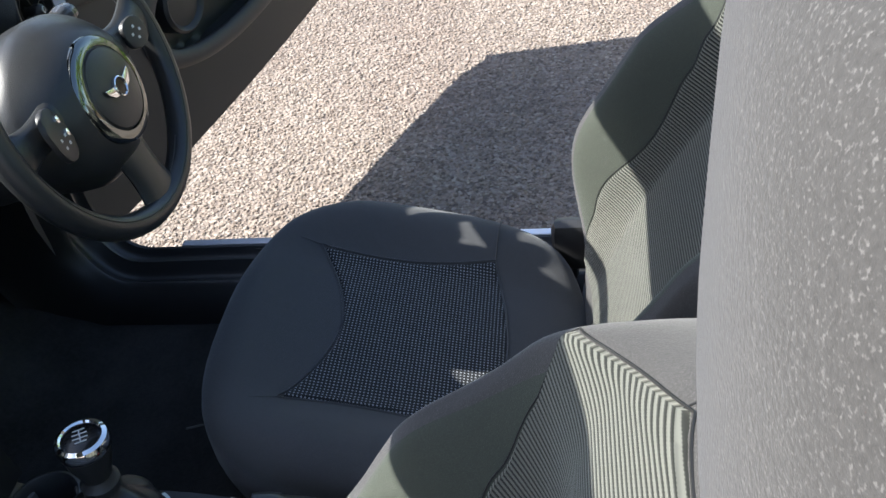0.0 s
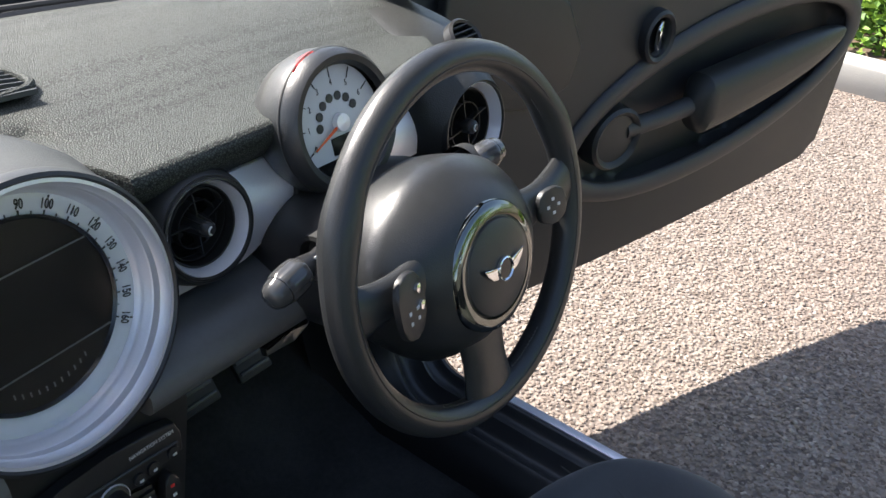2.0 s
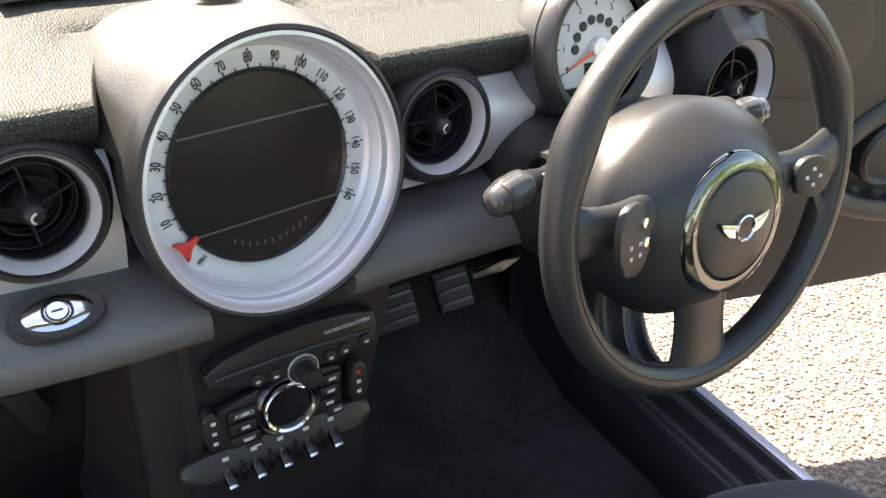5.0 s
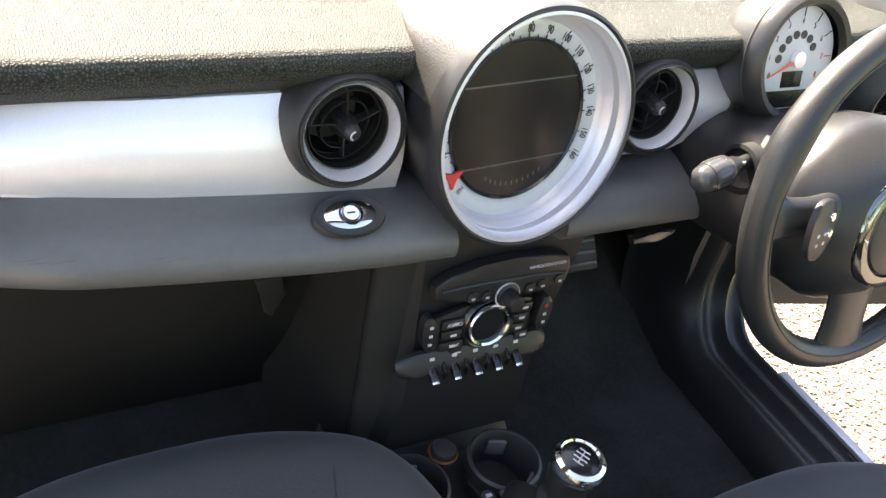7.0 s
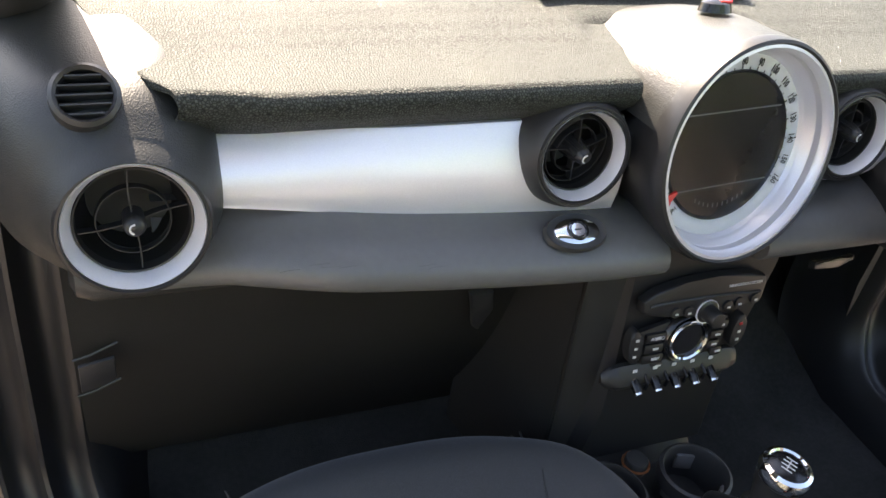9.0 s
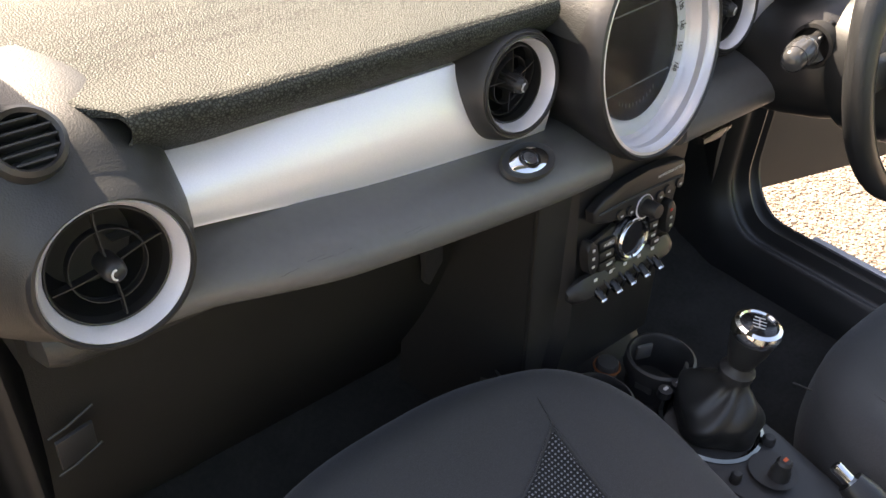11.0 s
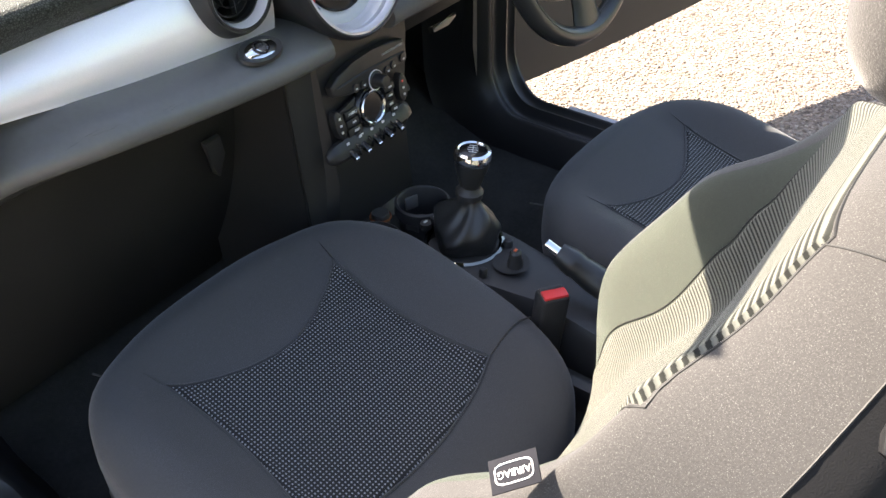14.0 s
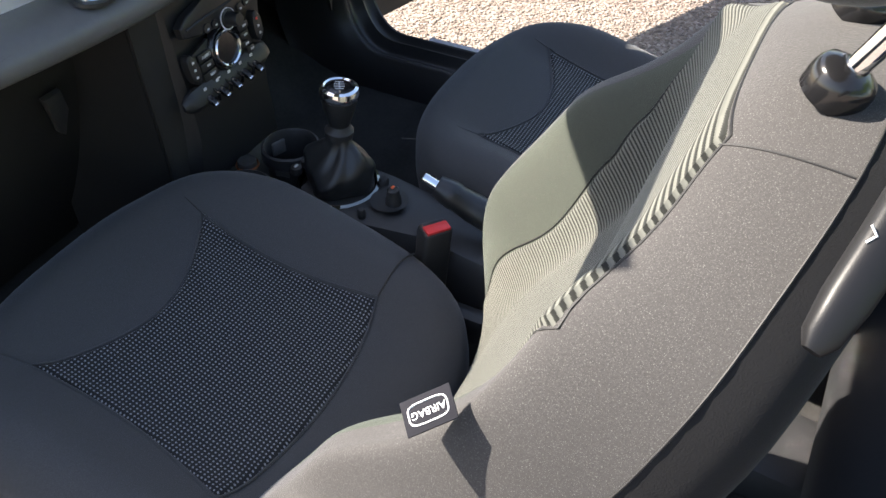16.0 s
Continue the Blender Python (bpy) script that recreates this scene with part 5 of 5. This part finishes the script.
    arc = np.concatenate([np.zeros((22, 1)), np.cumsum(np.hypot(np.diff(dep, axis=1), gs[1]), axis=1)], axis=1)

    def along(x, s):
        i, j = min(20.999, abs(x) / 0.01), min(119.999, s / 0.005)
        a, b, fi, fj = int(i), int(j), i % 1, j % 1
        return float((arc[a, b] * (1 - fj) + arc[a, b + 1] * fj) * (1 - fi) + (arc[a + 1, b] * (1 - fj) + arc[a + 1, b + 1] * fj) * fi)

    def rib(u, v, off=0.003):
        s = 0.594 * v
        x = (-1 + 2 * u) * ribw(s)
        edge = 0.004 < u < 0.996 and 0.004 < v < 0.996
        return at(x, s, surf(x, s) + (off if edge else -0.0015))
    panel = part("ribbed_panel", sheet(rib, 72, 150), "rib", th, "ribbed cloth panel down the backrest")
    uv = panel.data.uv_layers.new(name="weave")
    spot = []
    for j in range(151):
        s_ = 0.594 * j / 150
        for i in range(73):
            x_ = (-1 + 2 * i / 72) * ribw(s_)
            spot.append((x_, along(min(abs(x_), 0.125), s_)))
    for lp in panel.data.loops:
        uv.data[lp.index].uv = spot[lp.vertex_index]
    pe = [rib(0, v) for v in np.linspace(0, 1, 90)] + [rib(u, 1) for u in np.linspace(0, 1, 25)[1:]] + [rib(1, v) for v in np.linspace(1, 0, 90)[1:]]
    part("backrest_seam", tube([(p[0], p[1] + 0.0010, p[2] + 0.0008) for p in pe], 0.0009, 6), "void", th)
    for sx in (-1, 1):
        th0 = math.atan2(0.085, 0.588 - 0.30)
        line = []
        for rr in np.linspace(math.hypot(0.085, 0.288), R(th0 + 0.02), 12):
            u, s = sx * rr * math.sin(th0), 0.30 + rr * math.cos(th0)
            p = at(u, s, surf(u, s))
            line.append((p[0], p[1], p[2] + 0.0002))
        part("shoulder_seam", tube(line, 0.0006, 6), "void", th)
        line = []
        for a in np.linspace(0.02, 2.2, 60):
            rr = R(a)
            p = at(sx * rr * math.sin(a) * 1.001, 0.30 + rr * math.cos(a) * 1.001, rear(0.30 + rr * math.cos(a)) + 0.001)
            line.append(p)
        part("side_seam", tube(line, 0.0006, 6), "void", th)
    # reclining lever on the outer side
    sx = -1 if cx < 0 else 1
    lv = [piv + up * s + fw * f + Vector((sx * o, 0, 0)) for s, f, o in ((0.618, -0.024, 0.206), (0.622, -0.024, 0.201), (0.632, -0.024, 0.187), (0.648, -0.024, 0.163), (0.664, -0.023, 0.137), (0.676, -0.022, 0.113), (0.680, -0.022, 0.104), (0.682, -0.022, 0.099))]
    wide = (0.004, 0.0078, 0.0098, 0.0102, 0.0098, 0.0092, 0.0074, 0.003)
    bars = []
    for k, (p, wd) in enumerate(zip(lv, wide)):
        d_ = (lv[min(k + 1, 7)] - lv[max(k - 1, 0)]).normalized()
        e1 = (fw - d_ * fw.dot(d_)).normalized()
        e2 = d_.cross(e1)
        bars.append([p + e1 * (wd * math.copysign(abs(math.cos(a)) ** 0.7, math.cos(a))) + e2 * (0.78 * wd * math.copysign(abs(math.sin(a)) ** 0.7, math.sin(a))) for a in np.linspace(0, 2 * math.pi, 25)[:-1]])
    lever = part("folding_lever", loft(bars), "lever", th, "dark grey plastic folding lever")
    mk = lv[3] + Vector((sx * 0.0065, 0.004, 0.0068))
    part("lever_symbol", tube([mk + Vector((sx * 0.003, 0.003, -0.002)), mk, mk + Vector((-sx * 0.002, 0.003, 0.003))], 0.0006, 6), "white", lever)
    part("hinge_cover", block((cx + sx * 0.235, y0 - 0.49, z0 - 0.11), (0.035, 0.10, 0.09), 0.02), "panel", th)
    # airbag tag
    if tag:
        zax = Vector((sx * 0.50, 0.20, 0.84)).normalized()
        xax = Vector((sx * 0.55, 0.75, -0.35))
        xax = (xax - zax * xax.dot(zax)).normalized()
        yax = zax.cross(xax)
        tm = Matrix.Translation(Vector(at(sx * 0.232, 0.462, 0.35 * 0.062 + 0.65 * surf(0.215, 0.462))) + Vector((0.002, 0.012, 0.004))) @ Matrix((xax, yax, zax)).transposed().to_4x4() @ Matrix.Scale(0.60, 4)
        tg = part("airbag_label", slab([(-0.024, -0.016), (0.024, -0.016), (0.024, 0.016), (-0.024, 0.016)], 0.0015, tm, 0.0004), "label", th, "black woven label")
        part("label_border", tube([tm @ Vector((x, y, 0.0017)) for x, y in oval(0.0185, 0.0095, 32, p=4)], 0.0005, 5, True), "white", tg)
        letters("label_lettering", "AIRBAG", 0.0095, tm @ Matrix.Translation((0, 0, 0.0016)), "white", tg)
    # headrest
    for dx in (-0.048, 0.048):
        b0 = piv + up * (TOP - 0.002) + fw * 0.006
        b0 = Vector((cx + dx, b0.y, b0.z))
        part("post_guide", lathe([(0.0165, -0.008), (0.0175, 0.001), (0.0170, 0.006), (0.0150, 0.0095), (0.0105, 0.0115), (0.0075, 0.0125), (0.0, 0.0126)], Matrix.Translation(b0) @ pose(0, 0, 0, 25.6, 0, 0), 28), "gloss", th, "black post guide")
        part("headrest_post", tube([b0, b0 + up * 0.055, b0 + up * 0.11], 0.0062, 16), "chrome", th, "chrome headrest post")
    hc = piv + Vector((0, -0.265, 0.722))

    turn = -0.12 if cx < 0 else 0.0
    hc.x -= 0.016 if cx < 0 else 0.0

    def hr(u, v):
        a, b = 2 * math.pi * u, math.pi * (v - 0.5)
        cb = max(0.0, math.cos(b)) ** 0.46
        ex = math.copysign(abs(math.cos(a)) ** 0.82, math.cos(a)) * cb
        ey = math.copysign(abs(math.sin(a)) ** 0.9, math.sin(a)) * cb
        ez = math.copysign(abs(math.sin(b)) ** 0.5, math.sin(b))
        xl = ex * (0.124 - 0.010 * ez)
        return (hc.x + xl, hc.y + ey * 0.058 + turn * xl, hc.z + ez * 0.086)
    part("headrest", sheet(hr, 64, 32), "cloth_grey", th, "padded grey-black cloth headrest")
    return th


# ---- doors ----
def door(car, sgn, angle, label):
    """Built shut along local +x (towards the back of the car), inside facing local +y, hinged at the origin, then swung open."""
    L = 1.24
    hinge = Matrix.Translation((sgn * 0.725, 0.275, 0.0)) @ pose(0, 0, 0, 0, 0, angle)
    inner = -sgn

    def P(x, y, z):
        return tuple(hinge @ Vector((x, y * inner, z)))

    def zbot(x):
        return 0.278 + 0.105 * (x / L) ** 2 + 0.03 * smooth01(1.19, 1.24, x)

    def ztop(x):
        return 0.975 - 0.02 * (x / L)

    def shell(u, v):
        x = L * u
        zb, zt = zbot(x), ztop(x)
        z = zb + (zt - zb) * v
        y = -0.035 * math.sin(math.pi * v * 0.9) - 0.085
        return P(x, y, z)
    vs, fs = sheet(shell, 30, 14)

    def loc(x, z):
        c, s = math.cos(radians(11)), math.sin(radians(11))
        dx, dz = x - 0.80, z - 0.635
        return (dx * c + dz * s) / 0.44, (-dx * s + dz * c) / 0.165

    def innerf(u, v):
        x = L * u
        zb, zt = zbot(x), ztop(x)
        z = zb + (zt - zb) * v
        y = -0.012 + 0.012 * math.sin(math.pi * v) - 0.030 * smooth01(0.85, 1.0, v)
        # elliptical recess
        ex, ez = loc(x, z)
        e = ex * ex + ez * ez
        y -= 0.050 * smooth01(1.0, 0.84, e) if e < 1 else 0.0
        return P(x, y, z)
    th = part("door", (vs, fs), "paint", car, label)
    part("inner_panel", sheet(innerf, 96, 56), "inner", th, "black moulded inner door panel with an oval recess")
    band = []
    for k in range(97):
        a = 2 * math.pi * k / 96
        c, s = math.cos(radians(11)), math.sin(radians(11))
        sec = []
        for b in np.linspace(0, 2 * math.pi, 17)[:-1]:
            g = 1 - 0.014 * 0 + 0.0
            ex, ez = (0.43 + 0.024 * math.cos(b)) * math.cos(a), (0.155 + 0.024 * math.cos(b)) * math.sin(a)
            sec.append(P(0.80 + ex * c - ez * s, 0.000 + 0.013 * math.sin(b), 0.635 + ex * s + ez * c))
        band.append(sec)
    part("recess_ring", loft(band, True, False), "tan", th, "dark brown-grey oval trim ring")
    def rim(xs, f):
        return loft([[P(x, -0.09, z0), P(x, 0.0, z0), P(x, 0.0, z1), P(x, -0.09, z1)] for x, z0, z1 in xs], True, True)
    part("door_top", loft([[P(x, -0.095, ztop(x) - 0.02), P(x, -0.10, ztop(x) + 0.002), P(x, -0.085, ztop(x) + 0.012), P(x, -0.045, ztop(x) + 0.012), P(x, -0.015, ztop(x) - 0.004), P(x, -0.008, ztop(x) - 0.035), P(x, -0.03, ztop(x) - 0.04)] for x in np.linspace(0, L, 20)]), "leather", th, "black grained door top")
    part("chrome_strip", loft([[P(x, -0.103, ztop(x) - 0.012), P(x, -0.106, ztop(x) + 0.004), P(x, -0.098, ztop(x) + 0.008)] for x in np.linspace(0, L, 20)]), "chrome", th, "bright waistline strip")
    part("front_edge", loft([[P(0.0, -0.10, z), P(0.0, -0.012, z), P(0.02, -0.012, z), P(0.02, -0.10, z)] for z in np.linspace(zbot(0), ztop(0), 6)]), "paint", th)
    part("rear_edge", loft([[P(L, -0.12, z), P(L + 0.004, -0.06, z), P(L, -0.012, z), P(L - 0.02, -0.012, z), P(L - 0.02, -0.10, z)] for z in np.linspace(zbot(L), ztop(L), 6)]), "paint", th)
    part("bottom_edge", loft([[P(x, -0.10, zbot(x)), P(x, -0.012, zbot(x)), P(x, -0.012, zbot(x) + 0.015), P(x, -0.10, zbot(x) + 0.015)] for x in np.linspace(0, L, 12)]), "paint", th)
    # armrest
    def arm(u, v):
        b = 2 * math.pi * v
        x = 0.69 + 0.50 * u
        k = min(1.0, (u / 0.06) ** 0.5) * (1 - u ** 2.6) ** 0.6
        c, s = math.cos(b), math.sin(b)
        return P(x, 0.010 + 0.040 * k * math.copysign(abs(c) ** 0.7, c), 0.620 + 0.085 * u ** 1.2 + 0.062 * k * math.copysign(abs(s) ** 0.7, s))
    part("armrest", sheet(lambda u, v: arm(min(0.9995, max(0.0005, u)), v), 32, 24), "pod", th, "padded dark armrest")
    part("pull_handle", tube([P(0.53, -0.006, 0.600), P(0.62, 0.004, 0.610), P(0.72, 0.006, 0.622)], [0.020, 0.019, 0.020], 14), "tan", th)
    part("sail_panel", slab([(0.06, 0.76), (0.10, 0.73), (0.28, 0.70), (0.35, 0.73), (0.37, 0.80), (0.33, 0.88), (0.24, 0.945), (0.08, 0.955)], 0.020, hinge @ Matrix.Diagonal((1, inner, 1, 1)) @ Matrix(((1, 0, 0, 0), (0, 0, 1, -0.004), (0, 1, 0, 0), (0, 0, 0, 1))), 0.008, 3), "pod", th, "smooth dark mirror corner cover")
    hx = Matrix(hinge) @ Matrix.Diagonal((1, inner, 1, 1)) @ Matrix.Translation((0.50, 0.006, 0.592)) @ pose(0, 0, 0, -90, 0, 0)
    part("speaker_rim", lathe([(0.066, -0.04), (0.064, 0.004), (0.058, 0.010), (0.051, 0.006), (0.046, -0.004)], hx, 48, False), "black", th)
    part("speaker_grille", lathe([(0.053, 0.0), (0.03, 0.003), (0.0, 0.004)], hx, 40, False), "pod", th, "black round speaker grille")
    hx2 = Matrix(hinge) @ Matrix.Diagonal((1, inner, 1, 1)) @ Matrix.Translation((0.565, 0.010, 0.785)) @ pose(0, 0, 0, -90, 0, 0)
    part("release_surround", lathe([(0.047, -0.02), (0.046, 0.004), (0.041, 0.008), (0.035, 0.004), (0.033, -0.012), (0.0, -0.014)], hx2 @ Matrix.Diagonal((0.85, 1.1, 1, 1)), 40, False), "black", th)
    part("release_lever", slab(oval(0.016, 0.032, 24), 0.006, hx2 @ Matrix.Translation((0.006, 0, -0.006)) @ pose(0, 0, 0, 0, 25, 0), 0.002), "chrome", th, "chrome door release")
    return th


def bush(cx, cy, h, r, n, seed):
    rng = random.Random(seed)
    vs, fs = [], []
    for i in range(n):
        a, t = rng.uniform(0, 6.283), rng.random() ** 0.6
        e = rng.uniform(0.05, 1.0)
        px, py, pz = cx + r * t * math.cos(a) * (1.1 - 0.4 * e), cy + r * t * math.sin(a) * (1.1 - 0.4 * e), 0.08 + h * e * (1 - 0.3 * t)
        m = Matrix.Translation((px, py, pz)) @ pose(0, 0, 0, rng.uniform(-50, 50), rng.uniform(-50, 50), rng.uniform(0, 360))
        l, w = rng.uniform(0.035, 0.065), rng.uniform(0.016, 0.028)
        k = len(vs)
        for x, y, z in ((0, 0, 0), (l * 0.4, w, 0.006), (l, 0, -0.008), (l * 0.4, -w, 0.006), (l * 0.45, 0, -0.004)):
            vs.append(tuple(m @ Vector((x, y, z))))
        fs += [(k, k + 4, k + 1), (k + 1, k + 4, k + 2), (k, k + 3, k + 4), (k + 3, k + 2, k + 4)]
    th = thing("shrub", None, "low leafy green shrub in a planting bed", "shrub", "shrubs behind the kerb")
    part("foliage", (vs, fs), "leaf", th, smooth=False)
    for i in range(7):
        a = rng.uniform(0, 6.283)
        part("stem", tube([(cx, cy, 0.06), (cx + 0.4 * r * math.cos(a), cy + 0.4 * r * math.sin(a), 0.08 + 0.5 * h), (cx + 0.7 * r * math.cos(a), cy + 0.7 * r * math.sin(a), 0.08 + 0.85 * h)], [0.007, 0.005, 0.003], 6), "soil", th)


def build_pedals():
    for name, x, w, ln in (("accelerator_pedal", 0.205, 0.05, 0.15), ("brake_pedal", 0.30, 0.07, 0.06), ("clutch_pedal", 0.40, 0.06, 0.06)):
        th = thing(name, None, "dark metal and rubber foot pedal in the footwell", "pedal", "foot pedals")
        m = Matrix.Translation((x, 0.27, 0.47)) @ pose(0, 0, 0, -38, 0, 0)
        part("pad", block((0, 0, 0), (w, 0.012, ln), 0.004, m), "rubber", th)
        for k in (-0.3, 0.0, 0.3):
            part("grip_rib", block((0, -0.007, k * ln), (w * 0.86, 0.003, 0.006), 0.001, m), "panel", th)
        part("arm", tube([m @ Vector((0, 0.01, 0.0)), m @ Vector((0, 0.05, 0.10)), (x, 0.40, 0.72)], 0.008, 8), "black", th)


# ---- assembly ----
build_body()
build_dash()
air_vent((-0.540, -0.004, 0.879), 0.0530, 8, "large round black air vent with a satin silver ring", 0.0, 0.83)
air_vent((0.540, -0.004, 0.879), 0.0530, 8, "large round black air vent with a satin silver ring", 0.0, 0.83)
air_vent((-0.158, 0.003, 0.907), 0.0430, 10, "round black air vent with a satin silver ring beside the speedometer", 1.30, 0.855, (12, 8), True)
air_vent((0.165, 0.003, 0.907), 0.0430, 10, "round black air vent with a satin silver ring beside the speedometer", 1.30, 0.855, (10, 8), True)
build_speedo()
build_tacho()
build_wheel()
build_stack()
build_console()
build_gear()
build_handbrake()
build_buckle()
build_pedals()
seat(-0.310, 0.013, 0.587, "black cloth passenger seat with dotted mesh centre and headrest", True)
seat(0.318, -0.201, 0.556, "black cloth driver seat with dotted mesh centre, set further back", False)
build_ground()
for i in range(10):
    bush(3.90 + 0.35 * (i % 2) + 0.1 * random.random(), -1.6 + 0.42 * i, 0.34 + 0.1 * random.random(), 0.36, 1500, i)
def tree(cx, cy, h, seed):
    rng = random.Random(seed)
    th = thing("tree", None, "leafy green tree standing behind the car park", "tree", "trees behind the car")
    part("trunk", tube([(cx, cy, -0.05), (cx + 0.05, cy, 0.25 * h), (cx - 0.04, cy + 0.05, 0.55 * h), (cx, cy, 0.85 * h)], [0.20, 0.16, 0.11, 0.03], 10), "soil", th)
    vs, fs = [], []
    for i in range(9):
        a, z0_, l = rng.uniform(0, 6.283), rng.uniform(0.25, 0.7) * h, rng.uniform(0.25, 0.42) * h
        tip = Vector((cx + l * math.cos(a), cy + l * math.sin(a), z0_ + 0.5 * l))
        part("limb", tube([(cx, cy, z0_), (cx + 0.5 * l * math.cos(a), cy + 0.5 * l * math.sin(a), z0_ + 0.3 * l), tip], [0.07, 0.045, 0.015], 6), "soil", th)
        for j in range(330):
            d_ = Vector((rng.gauss(0, 1), rng.gauss(0, 1), rng.gauss(0, 0.8))) * (0.10 * h)
            q = Matrix.Translation(tip.lerp(Vector((cx, cy, 0.62 * h)), 0.4 * rng.random()) + d_) @ pose(0, 0, 0, rng.uniform(-80, 80), rng.uniform(-80, 80), rng.uniform(0, 360))
            s = rng.uniform(0.09, 0.17)
            k = len(vs)
            vs += [tuple(q @ Vector(p)) for p in ((0, 0, 0), (s * 0.5, s * 0.45, 0.02), (s * 1.3, 0, -0.02), (s * 0.5, -s * 0.45, 0.02))]
            fs += [(k, k + 1, k + 2), (k, k + 2, k + 3)]
    part("crown", (vs, fs), "leaf", th, smooth=False)


for i, (tx, ty, tz) in enumerate(((-7.5, -7.0, 5.5), (-4.2, -9.5, 6.2), (-0.8, -10.5, 6.8), (2.8, -9.8, 6.0), (6.2, -8.0, 5.6))):
    tree(tx, ty, tz, 20 + i)
hv, hf = [], []
hrng = random.Random(7)
for i in range(9000):
    x, y = 5.4 + abs(hrng.gauss(0, 0.5)), hrng.uniform(-9, 7)
    z = 0.1 + (1.5 + 0.35 * math.sin(y * 1.7) + 0.2 * math.sin(y * 4.1)) * hrng.random() ** 0.8
    q = Matrix.Translation((x, y, z)) @ pose(0, 0, 0, hrng.uniform(-70, 70), hrng.uniform(-70, 70), hrng.uniform(0, 360))
    s = hrng.uniform(0.05, 0.10)
    k = len(hv)
    hv += [tuple(q @ Vector(p)) for p in ((0, 0, 0), (s * 0.5, s * 0.45, 0.01), (s * 1.3, 0, -0.01), (s * 0.5, -s * 0.45, 0.01))]
    hf += [(k, k + 1, k + 2), (k, k + 2, k + 3)]
tagged(part("hedge", (hv, hf), "leaf", None, "", False), "dense green hedge behind the planting bed", "hedge", kind="stuff")
chip_field("loose_chips", 0.72, 3.46, -1.6, 1.1, 0.0110, "pinkish-beige stone chips covering the car park")
